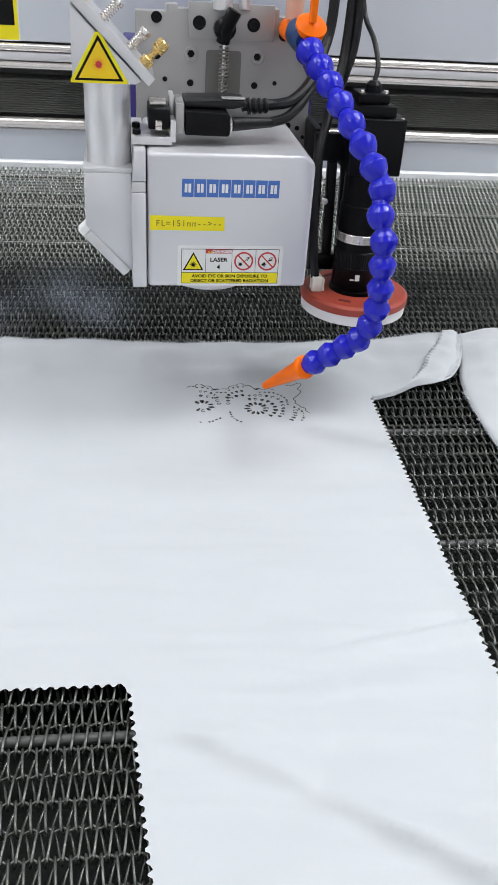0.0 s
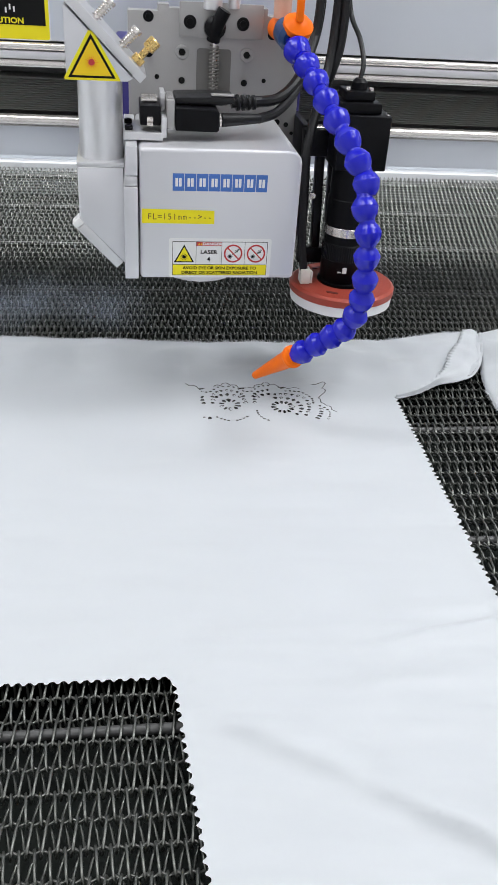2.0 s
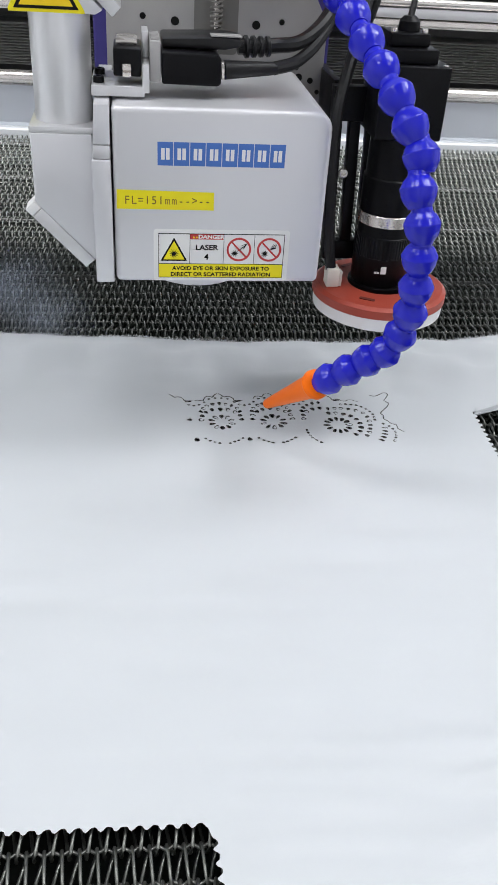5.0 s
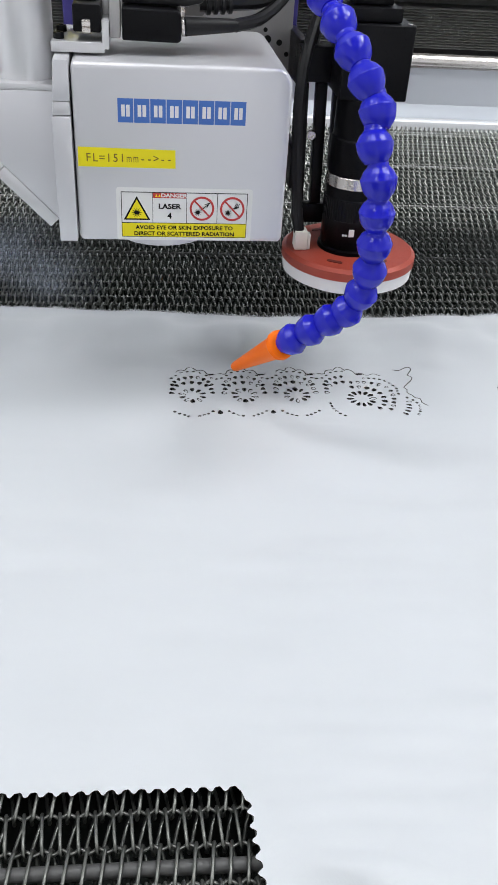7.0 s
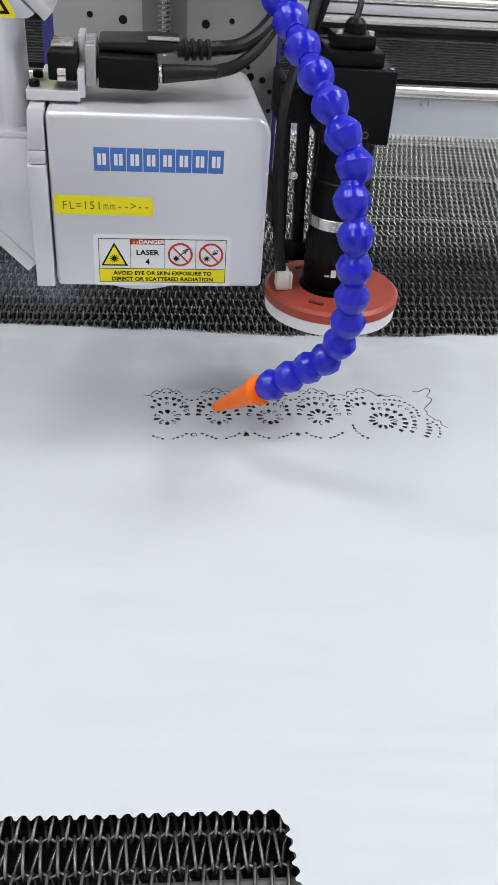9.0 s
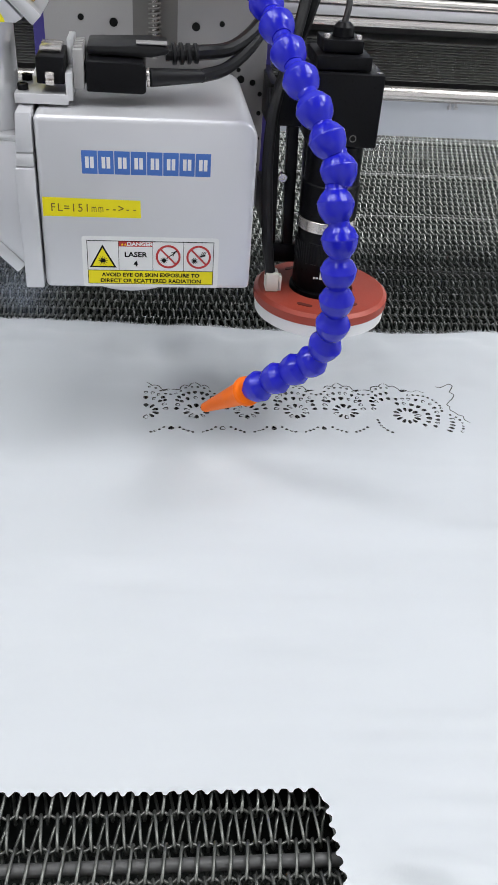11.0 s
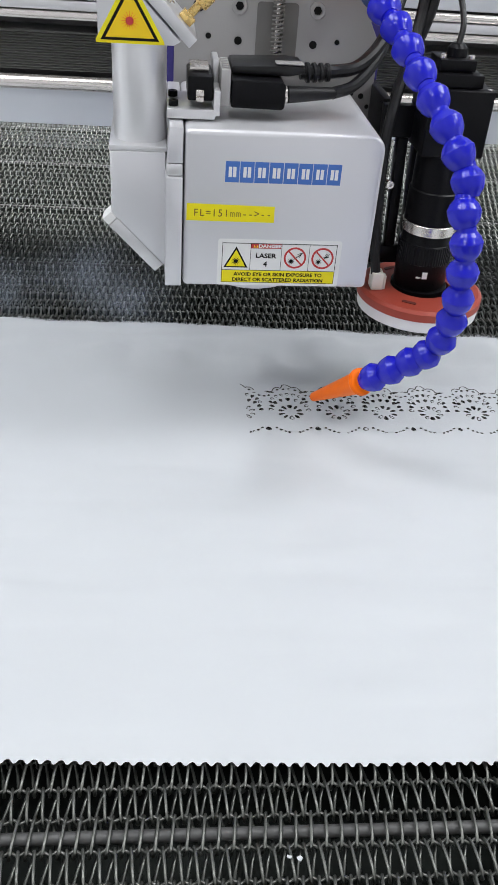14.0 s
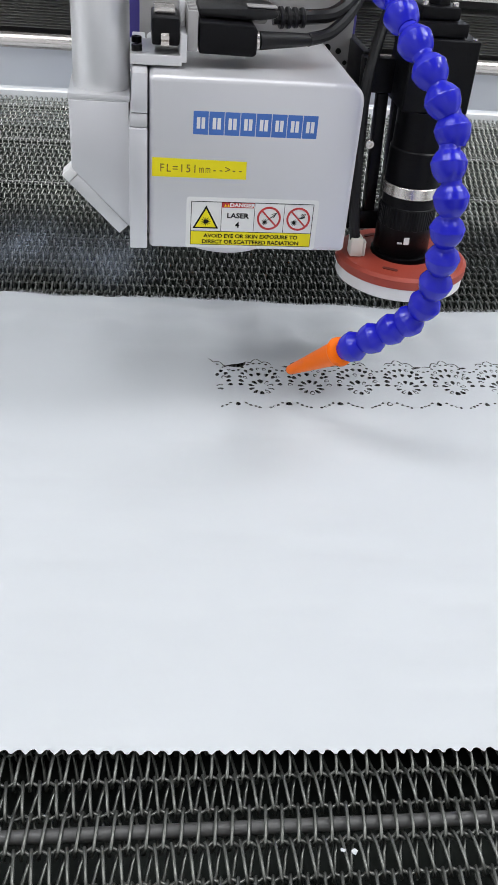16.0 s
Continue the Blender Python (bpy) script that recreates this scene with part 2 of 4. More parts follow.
def monospaced(name, body, x, z, height, pitch, y, mat, parent, squeeze=1.0, bold=0.0):
    """Letters at even steps, like a label printer's, in one mesh."""
    bm = None
    for k, sign in enumerate(body):
        c = bpy.data.curves.new("letters", "FONT")
        c.body, c.size, c.align_x, c.extrude, c.offset, c.resolution_u = sign, height / 0.7, "CENTER", 0.00005, bold, 3
        o = new("letters", c)
        bpy.context.view_layer.update()
        me = bpy.data.meshes.new_from_object(o)
        bpy.data.objects.remove(o)
        own = bmesh.new()
        own.from_mesh(me)
        bpy.data.meshes.remove(me)
        own.transform(Matrix.Translation((x + pitch * k, y, z)) @ pose(0, 0, 0, 90) @ Matrix.Diagonal((0.62 if sign == "m" else squeeze, 1, 1, 1)))
        bm = join(own, bm)
    return part(name, bm, mat, parent)


def sticker(name, outline, y, mat, parent, label="", thick=0.00012):
    """A flat foil on a face that looks towards -y."""
    return part(name, prism(outline, y - thick, y, 0), mat, parent, label)


def quad(x0, x1, z0, z1):
    return [(x0, z0), (x1, z0), (x1, z1), (x0, z1)]


# ---------------------------------------------------------------- unseen workshop added round the machine
def build_room():
    def wall(name, x0, x1, y0, y1, z0, z1, mat, label):
        tagged(part(name, block(x0, x1, y0, y1, z0, z1, 0), mat), label, "wall" if "wall" in name else name, kind="structure")
    # added walls and floor bounce lamp light, the dull ceiling darkens the belt's reflections
    wall("floor", -2.4, 2.4, -2.4, 3.2, -1.0, -0.9, FLOOR, "grey sealed concrete floor, added out of view")
    wall("wall_north", -2.5, 2.5, 3.2, 3.3, -1.0, CEILING, WALL, "plain white wall, added out of view to bounce light")
    wall("wall_south", -2.5, 2.5, -2.5, -2.4, -1.0, CEILING, WALL, "plain white wall, added out of view to bounce light")
    wall("wall_east", 2.4, 2.5, -2.4, 3.2, -1.0, CEILING, WALL, "plain white wall, added out of view to bounce light")
    wall("wall_west", -2.5, -2.4, -2.4, 3.2, -1.0, CEILING, WALL, "plain white wall, added out of view to bounce light")
    wall("ceiling", -2.5, 2.5, -2.5, 3.3, CEILING, CEILING + 0.1, CEILING_PAINT, "plain grey ceiling, added out of view")
    def light(drop):
        lamp = thing("ceiling_light", "unseen white square ceiling lamp with a bright diffuser", "lamp", "workshop lamps")
        part("housing", block(-0.32, 0.32, -0.32, 0.32, 0.0, 0.05, 0.004), FRAME, lamp)
        part("diffuser", block(-0.3, 0.3, -0.30, 0.30, -0.012, -0.001, 0.003), TUBE_GLOW, lamp, "glowing white diffuser")
        # only the added rear lamps hang down
        if drop:
            for x in (-0.25, 0.25):
                part("hanger", rod((x, 0, 0.05), (x, 0, 0.05 + drop), 0.006, 10), STEEL, lamp, "thin steel hanger of an added rear lamp")
        return lamp

    made = {}
    for x, y, share, drop in LAMP_SPOTS:
        m = pose(x, y, CEILING - 0.05 - drop)
        if drop in made:
            copy_thing(made[drop], m)
        else:
            made[drop] = light(drop)
            made[drop].matrix_basis = m
        lamp = bpy.data.lights.new("tube_light", "AREA")
        lamp.shape, lamp.size, lamp.size_y, lamp.energy, lamp.color = "RECTANGLE", 0.6, 0.6, LAMP_POWER * share, LAMP_COLOUR
        ob = new("tube_light", lamp)
        ob.matrix_basis = pose(x, y, CEILING - 0.07 - drop)


build_room()


# ---------------------------------------------------------------- machine table
def build_table():
    t = thing("machine_frame", "white painted steel frame of the cutting table", "machine", kind="", at=(0, 0, -0.9))
    for s in (-1, 1):
        part("side_frame", block(s * 0.98 - 0.08, s * 0.98 + 0.08, -0.75, 1.5, 0.0, 0.93, 0.006), FRAME, t)
        part("side_rail", block(s * 0.98 - 0.03, s * 0.98 + 0.03, -0.7, 1.45, 0.93, 0.955, 0.003), STEEL, t, "polished steel side rail")
    part("cross_member", block(-0.9, 0.9, -0.75, -0.67, 0.0, 0.80, 0.006), FRAME, t)
    part("cross_member", block(-0.9, 0.9, 1.42, 1.5, 0.0, 0.80, 0.006), FRAME, t)
    part("belt_end", block(-0.9, 0.9, 0.9230, 0.9500, 0.846, 0.9030, 0.002), FRAME, t, "white ledge at the end of the belt")
    part("rear_cover", block(-0.9, 0.9, 0.9505, 0.9700, 0.846, 0.9750, 0.002), PANEL, t, "pale grey rear cover of the table")
    part("rear_table", block(-0.9, 0.9, 0.9705, 1.4195, 0.846, 0.9000, 0.002), FRAME, t)
    part("suction_tray", block(-0.9, 0.9, -0.67, 1.42, 0.78, 0.845, 0), TRAY, t, "black tray below the belt")


build_table()

# ---------------------------------------------------------------- woven wire belt
PITCH_Y, PITCH_X = 0.0172, 0.0080
BELT_X = 0.87
ROW_FIRST = -0.3118 - 19 * PITCH_Y


def wire_mesh(name, points, r, sides):
    """A wire as a bare mesh, from rows of points."""
    p = np.array(points)
    d = np.gradient(p, axis=0)
    d /= np.linalg.norm(d, axis=1)[:, None]
    side = np.cross(d, [0.13, 0.31, 0.94])
    side /= np.linalg.norm(side, axis=1)[:, None]
    up = np.cross(d, side)
    a = 2 * np.pi * np.arange(sides) / sides
    v = p[:, None] + r * (np.cos(a)[None, :, None] * side[:, None] + np.sin(a)[None, :, None] * up[:, None])
    n = len(p)
    i = np.arange(n - 1)[:, None] * sides
    k, k2 = np.arange(sides)[None], (np.arange(sides)[None] + 1) % sides
    faces = np.stack([i + k, i + k2, i + sides + k2, i + sides + k], -1).reshape(-1, 4)
    me = bpy.data.meshes.new(name)
    me.from_pydata(v.reshape(-1, 3).tolist(), [], faces.tolist())
    me.shade_smooth()
    me.materials.append(WIRE)
    return me


def build_belt():
    belt = thing("conveyor_belt", "dark steel woven wire conveyor belt", "conveyor", at=(0, 0, -0.06))
    turns = int(2 * BELT_X / PITCH_X)
    # one flattened turn: over the top, round the far knuckle, back below, round the near one
    loop = [(-0.0102, -0.0020), (-0.0093, 0.0012), (-0.0055, 0.0027), (0.0, 0.0030), (0.0055, 0.0027), (0.0093, 0.0012), (0.0102, -0.0020), (0.0090, -0.0052), (0.0045, -0.0066), (-0.0045, -0.0066), (-0.0090, -0.0052)]
    share = [0, 0.05, 0.12, 0.18, 0.24, 0.31, 0.36, 0.43, 0.57, 0.79, 0.93]
    spirals = []
    for hand in (-1, 1):
        pts = []
        for k in range(turns):
            for (y, z), s in zip(loop, share):
                pts.append((hand * (-BELT_X + (k + s) * PITCH_X), y, z))
        spirals.append(wire_mesh("spiral_wire", pts, 0.00089, 6))
    pts = []
    for k in range(turns * 4):
        a = k / 4 * 2 * math.pi
        pts.append((-BELT_X + k * PITCH_X / 4, 0.0012 * math.cos(a), 0.0004 * math.sin(a)))
    cross = wire_mesh("cross_wire", pts, 0.0009, 5)
    rows = int((0.918 - ROW_FIRST) / PITCH_Y)
    for k in range(rows):
        y = ROW_FIRST + k * PITCH_Y
        for name, me, dy, dx in (("spiral_wire", spirals[k % 2], PITCH_Y / 2, 0.0 if k % 2 else 0.36 * PITCH_X), ("cross_wire", cross, 0.0, 0.0 if k % 2 else 0.86 * PITCH_X)):
            ob = new(name, me)
            ob.parent = belt
            ob.location = (dx, y + dy, 0.0555)
    for k in range(-2, 8):
        y = -0.3118 + (10 * k - 1.5) * PITCH_Y
        part("support_rod", rod((-0.9, y, 0.0537), (0.9, y, 0.0537), 0.0034, 14), ROD, belt, "black round support rod inside the wire spirals")
    return belt


build_belt()

# ---------------------------------------------------------------- white cloth with its lace
LACE_SLOPE = 0.0169
FLOWER_X, FLOWER_Y, MOTIF = -0.0140, 0.0543, 0.0424


def lace_point(x, w):
    """A point of the lace band: x along the table, w above the row of flowers."""
    return x - w * LACE_SLOPE, FLOWER_Y + LACE_SLOPE * (x - FLOWER_X) + w


def drop_shape(x, w, length, width, angle, blunt=0.0):
    """A teardrop hole, its thin end towards angle."""
    pts = []
    for k in range(8):
        a = 2 * math.pi * k / 8
        taper = 1 - 0.48 * math.cos(a) * (1 - blunt)
        u, v = length * 0.56 * math.cos(a), width * 0.68 * math.sin(a) * taper
        c, s = math.cos(angle), math.sin(angle)
        pts.append(lace_point(x + u * c - v * s, w + u * s + v * c))
    return pts


def motif(x0, rnd, left=True, right=True, ring=True, cusp=True):
    """The holes of one lace scallop: a ring of petals, two fans and an arch of dots, all round the flower at x0."""
    holes = []
    low = -0.0072

    def hole(u, w, length, width, deg, blunt=0.0):
        if (u < -0.0005 and not left) or (u > 0.0005 and not right):
            return
        j = lambda s: rnd.uniform(-s, s)
        holes.append(drop_shape(x0 + u + j(0.0003), w + j(0.0003), length * (1 + j(0.12)), width * (1 + j(0.15)), radians(deg + j(6)), blunt))

    def fan(r, deg, length, width):
        c, q = math.cos(radians(deg)), math.sin(radians(deg))
        hole(r * c, low + r * q, length, width, deg + 180)

    for k in range(10 if ring else 0):
        fan(0.0084, 90 + 36 * k, 0.0054, 0.0022 if k % 5 else 0.0029)
    for k in range(-4, 5):
        fan(0.0200 - 0.00019 * k * k, 90 + 19.2 * k, 0.0044, 0.0027)
    for k in range(-4, 5):
        fan(0.0286 - 0.00038 * k * k, 90 + 11.2 * k, 0.0042, 0.0024)
    for u, w in ((0.0027, 0.0303), (0.0080, 0.0288), (0.0127, 0.0240), (0.0169, 0.0198)):
        for q in (-1, 1):
            hole(q * u, w, 0.0025, 0.0017, -q * 25, 1)
    if not ring:
        return holes
    hole(0.0212, 0.0186, 0.0025, 0.0017, 0, 1)
    # the garland of dots below, with a drop at each cusp
    if cusp:
        hole(0.0205, -0.0322, 0.0048, 0.0034, 90)
    for u, w in ((0.0148, -0.0312), (0.0113, -0.0342), (0.0077, -0.0362), (0.0043, -0.0379)):
        for q in (-1, 1):
            hole(q * u, w, 0.0024, 0.0018, q * 28, 1)
    return holes


def stripe(points, width):
    """A thin cut along points, as an outline."""
    up, down = [], []
    for i, p in enumerate(points):
        a, b = points[max(i - 1, 0)], points[min(i + 1, len(points) - 1)]
        d = Vector((b[0] - a[0], b[1] - a[1])).normalized()
        q = width / 2 * (0.55 if i in (0, len(points) - 1) else 1)
        up.append((p[0] - d.y * q, p[1] + d.x * q))
        down.append((p[0] + d.y * q, p[1] - d.x * q))
    return up + down[::-1]


def scallop_line(x0, rnd, left=True, right=True):
    """The thin cut that follows the head of one scallop in three small arches, in two pieces, with a step at the cusp."""
    out = []
    half = ((0.0006, 0.0378), (0.0028, 0.0362), (0.0044, 0.0332), (0.0052, 0.0318), (0.0066, 0.0332), (0.0090, 0.0335), (0.0112, 0.0318), (0.0126, 0.0290), (0.0131, 0.0268), (0.0152, 0.0262), (0.0178, 0.0270), (0.0203, 0.0266))
    for s, wanted in ((-1, left), (1, right)):
        if not wanted:
            continue
        pts = [lace_point(x0 + s * u, w + rnd.uniform(-0.0006, 0.0006)) for u, w in half]
        torn = rnd.random()
        if torn < 0.35:
            pts = pts[:8]
        out.append(stripe(pts if s > 0 else pts[::-1], 0.0009))
        # a torn gap in the outline, at some of the cusps
        if torn > 0.62:
            gap = [lace_point(x0 + s * u, w) for u, w in ((0.0136, 0.0253), (0.0152, 0.0249), (0.0172, 0.0256), (0.0190, 0.0252))]
            out.append(stripe(gap if s > 0 else gap[::-1], 0.0019))
    return out


def lace_holes():
    """All holes of the band, from its corner leftwards: outlines with the x at which the beam cuts them."""
    rnd = random.Random(5)
    items = []
    for k in range(8):
        x0 = FLOWER_X - MOTIF * k
        items += motif(x0, rnd, cusp=k > 0)
        for h in scallop_line(x0, rnd):
            items.append((h, 0.013))
    # the corner: a larger flower with its fans, and the loose end of the outline
    x0, w0 = 0.0392, -0.0135

    def ray(r, deg, length, width, turn=180, blunt=0.0):
        j = lambda q: rnd.uniform(-q, q)
        a = radians(deg)
        x, y = lace_point(x0 + r * math.cos(a) + j(0.0003), w0 + r * math.sin(a) + j(0.0003))
        w = y - FLOWER_Y - LACE_SLOPE * (x - FLOWER_X)
        items.append(drop_shape(x, w, length * (1 + j(0.1)), width * (1 + j(0.15)), a + radians(turn), blunt))

    for k in range(12):
        ray(0.0092, 90 + 30 * k, 0.0056, 0.0023)
    for k in range(9):
        ray(0.0184, 104 - 19.4 * k, 0.0044, 0.0027)
    for k in range(12):
        ray(0.0258 + 0.0045 * math.exp(-((k - 5) / 2.2) ** 2), 98 - 12.4 * k, 0.0042, 0.0024)
    for k in range(10):
        ray(0.0335 + 0.0045 * math.sin(math.pi * k / 9), 75 - 7 * k, 0.0026, 0.0018, 90, 1)
    for k in range(5):
        ray(0.0383, -8 - 7.2 * k, 0.0046, 0.0020)
    for k in range(7):
        ray(0.0385 + 0.0090 * math.sin(math.pi / 2 * min(1, k / 4)), 2 - 5.4 * k, 0.0026, 0.0018, 90, 1)
    for h in motif(FLOWER_X + MOTIF, rnd, ring=False):
        if h[0][0] < 0.0318:
            items.append(h)
    items += scallop_line(FLOWER_X + MOTIF, rnd)
    # a torn gap between the outline and the arch of dots
    torn = FLOWER_X - 5 * MOTIF
    items.append(([lace_point(torn + u, w) for u, w in ((-0.0270, 0.0268), (-0.0225, 0.0250), (-0.0170, 0.0238), (-0.0128, 0.0252), (-0.0098, 0.0290), (-0.0094, 0.0325), (-0.0125, 0.0316), (-0.0160, 0.0302), (-0.0205, 0.0293))], 0.013))
    for x, w, deg in ((0.0120, -0.0204, -70), (0.0124, -0.0245, -80), (0.0132, -0.0288, -65), (0.0148, -0.0322, -52), (0.0172, -0.0355, -42), (0.0207, -0.0385, -35)):
        items.append(drop_shape(x, w, 0.0026, 0.0018, radians(deg), 1))
    curl = [(0.0762, 0.0332), (0.0808, 0.0317), (0.0862, 0.0350), (0.0905, 0.0376), (0.0930, 0.0345), (0.0890, 0.0272), (0.0870, 0.0238), (0.0902, 0.0205), (0.0880, 0.0150), (0.0835, 0.0095), (0.0790, 0.0035), (0.0810, 0.0007), (0.0796, -0.0050), (0.0827, -0.0082), (0.0845, -0.0126), (0.0885, -0.0145), (0.0880, -0.0200), (0.0922, -0.0250)]
    curl = [tuple(v[:2]) for v in spline([(x, w, 0) for x, w in curl], 2)]
    items.append(stripe([lace_point(*p) for p in curl], 0.0008))
    wave = [(0.0420 + 0.0022 * k, 0.0262 - 0.0002 * k + 0.0016 * math.sin(k * 1.1)) for k in range(11)]
    items.append(stripe([lace_point(*p) for p in wave], 0.0005))
    return [(i if isinstance(i, tuple) and isinstance(i[0], list) else (i, 0.006)) for i in items]


def pinked(a, b, tooth=0.0071, depth=0.0026, seed=3):
    """A zigzag-cut edge from a to b."""
    rnd = random.Random(seed)
    a, b = Vector(a), Vector(b)
    d = b - a
    n = max(1, round(d.length / tooth))
    side = Vector((-d.y, d.x)).normalized()
    out = []
    for k in range(n):
        for f, q in ((0.0, 0.0), (0.13, 0.18), (0.28, 0.78), (0.40, 1.0), (0.60, 1.0), (0.72, 0.78), (0.87, 0.18)):
            out.append(tuple(a + d * (k + f) / n + side * depth * (q + rnd.uniform(-0.10, 0.10))))
    return out


def frayed(a, b, step=0.0035, depth=0.0010, seed=4):
    rnd = random.Random(seed)
    a, b = Vector(a), Vector(b)
    n = max(1, round((b - a).length / step))
    return [tuple(a + (b - a) * k / n + Vector((0, rnd.uniform(-depth, depth)))) for k in range(n)]


CREASES = (
    ((-0.078, -0.325), (0.0174, -0.386), 0.0080, 0.026, 0.0076),
    ((0.000, -0.374), (0.125, -0.462), 0.0072, 0.026, 0.0108),
    ((0.030, -0.291), (0.185, -0.259), 0.0090, 0.0040, 0.0058),
    ((0.012, -0.331), (0.060, -0.320), 0.004, 0.009, 0.0020),
    ((0.085, -0.392), (0.130, -0.412), 0.006, 0.012, 0.0026),
    ((0.020, -0.356), (0.036, -0.364), 0.004, 0.008, 0.0020),
    ((-0.020, -0.340), (0.006, -0.347), 0.003, 0.006, 0.0018),
)


def cloth_height(x, y):
    """How the cloth lies on the belt: slight waves, two creases, a lifted corner at the back."""
    z = 0.00025 * noise.noise((x * 22, y * 22, 0.3)) + 0.0009 * noise.noise((x * 6, y * 9, 1.7))
    # long shallow folds along the table, fading where the lace is cut
    flat = 1 - max(0.0, min(1.0, (y + 0.05) / 0.06)) * max(0.0, min(1.0, (0.16 - y) / 0.05))
    z += flat * (0.0027 * noise.noise((x * 7 + y * 3, y * 40 - x * 2, 7.7)) + 0.0019 * noise.noise((x * 13, y * 85 + x * 5, 3.1)) + 0.0016)
    lift = max(0.0, min(1.0, (y - 0.085) / 0.05)) * (1 - 0.85 * max(0.0, min(1.0, (y - 0.165) / 0.028)))
    z += lift * 1.35 * (0.0034 * noise.noise((x * 20, y * 34, 5.1)) + 0.0038 * noise.noise((x * 38, y * 14, 2.2)) + 0.0022)
    z = max(z, 0.0)
    # creases: gentle behind the crest, steep before it
    for (ax, ay), (bx, by), front, behind, high in CREASES:
        dx, dy = bx - ax, by - ay
        n = math.hypot(dx, dy)
        along_it, across = ((x - ax) * dx + (y - ay) * dy) / n, ((y - ay) * dx - (x - ax) * dy) / n
        fade = max(0.0, min(1.0, along_it / n * 2.2 + 0.05)) * max(0.0, min(1.0, (1 - along_it / n) * 4 + 0.25))
        across += 0.0022 * noise.noise((along_it * 14, ax * 30, 2.0))
        z += high * fade * math.exp(-(across / (behind if across > 0 else front)) ** 2)
    # the corner that is folded over
    c = max(0.0, min(1.0, (x - 0.165) / 0.08)) * max(0.0, min(1.0, (y - 0.05) / 0.06))
    z += 0.005 * c * c * (3 - 2 * c)
    return z + 0.0011


def build_cloth():
    outline = pinked((-0.86, -0.2870), (-0.0862, -0.3080), seed=1)
    outline += [(-0.0862, -0.3080)]
    outline += pinked((-0.0850, -0.3120), (-0.0570, -0.60), seed=2)
    outline += [(-0.0570, -0.60), (0.157, -0.60)]
    outline += pinked((0.157, -0.60), (0.1592, 0.0578), seed=6, depth=-0.0030)
    outline += [(0.1597, 0.0598), (0.188, 0.0690), (0.214, 0.0850), (0.237, 0.0905), (0.256, 0.0990), (0.270, 0.1185), (0.280, 0.1390), (0.291, 0.1710), (0.299, 0.205)]
    back = [(0.299, 0.205), (0.24, 0.1985), (0.19, 0.1930), (0.12, 0.1865), (0.03, 0.1842), (-0.10, 0.1870), (-0.25, 0.1940), (-0.45, 0.2025), (-0.86, 0.209)]
    for i, (a, b) in enumerate(zip(back, back[1:])):
        outline += frayed(a, b, seed=20 + i)
    outline.append(back[-1])
    def turned(loop):
        area = sum(a[0] * b[1] - b[0] * a[1] for a, b in zip(loop, loop[1:] + loop[:1]))
        return loop if area > 0 else loop[::-1]

    outline = turned(outline)
    verts, faces = [Vector(p) for p in outline], [list(range(len(outline)))]
    cuts = [(turned(h), ahead) for h, ahead in lace_holes()]
    for h, _ in cuts:
        faces.append(list(range(len(verts), len(verts) + len(h))))
        verts += [Vector(p) for p in h]
    # some scraps hang on by a thread and leave only a dark outline
    rnd = random.Random(12)
    for h, ahead in cuts:
        size = max(math.dist(p, h[0]) for p in h)
        if len(h) == 8 and rnd.random() < 0.32 and size > 0.0028:
            c = Vector((sum(p[0] for p in h) / 8, sum(p[1] for p in h) / 8))
            turn = radians(rnd.uniform(-110, 20))
            shift = Vector((math.cos(turn), math.sin(turn))) * 0.0004
            faces.append(list(range(len(verts), len(verts) + 8)))
            verts += [c + shift + (Vector(p) - c) * 0.66 for p in h]
    step = 0.0070
    for i in range(int(1.18 / step)):
        for j in range(int(0.85 / step)):
            x, y = -0.86 + i * step + (j % 2) * step / 2, -0.60 + j * step
            if -0.37 < x < 0.11 and 0.004 < y < 0.112:
                continue
            verts.append(Vector((x, y)))
    # a closer mesh where the creases run
    for i in range(80):
        for j in range(66):
            x, y = -0.10 + i * 0.0034, -0.475 + j * 0.0034 + (i % 2) * 0.0017
            if x > -0.065 + (y + 0.475) * -0.05 and x < 0.148:
                verts.append(Vector((x + 0.0007, y + 0.0005)))
    taken = collections.defaultdict(list)
    for h, _ in cuts:
        for p in h:
            taken[round(p[0] / 0.004), round(p[1] / 0.004)].append(p)
    for i in range(160):
        for j in range(36):
            x, y = -0.37 + 0.003 * i + 0.0015 * (j % 2), 0.004 + 0.003 * j
            near = [p for a in (-1, 0, 1) for b in (-1, 0, 1) for p in taken[round(x / 0.004) + a, round(y / 0.004) + b]]
            if all(math.hypot(p[0] - x, p[1] - y) > 0.0022 for p in near):
                verts.append(Vector((x, y)))
    vs, _, fs, _, _, whose = delaunay_2d_cdt(verts, [], faces, 0, 1e-6)
    z = [cloth_height(v.x, v.y) for v in vs]
    sheet, plugs = [], collections.defaultdict(list)
    for f, w in zip(fs, whose):
        inner = [k for k in w if 0 < k <= len(cuts)]
        if any(k > len(cuts) for k in w):
            sheet.append(f)
        elif inner:
            plugs[inner[0]].append(f)
        elif 0 in w:
            sheet.append(f)

    def mesh_of(name, tris, drop=0.0):
        used = sorted({i for f in tris for i in f})
        at = {v: k for k, v in enumerate(used)}
        me = bpy.data.meshes.new(name)
        me.from_pydata([(vs[i].x, vs[i].y, z[i] - drop) for i in used], [], [[at[i] for i in f] for f in tris])
        me.shade_smooth()
        me.materials.append(CLOTH)
        own = bmesh.new()
        own.from_mesh(me)
        for e in own.edges:
            e.smooth = not e.is_boundary
        own.to_mesh(me)
        own.free()
        return me

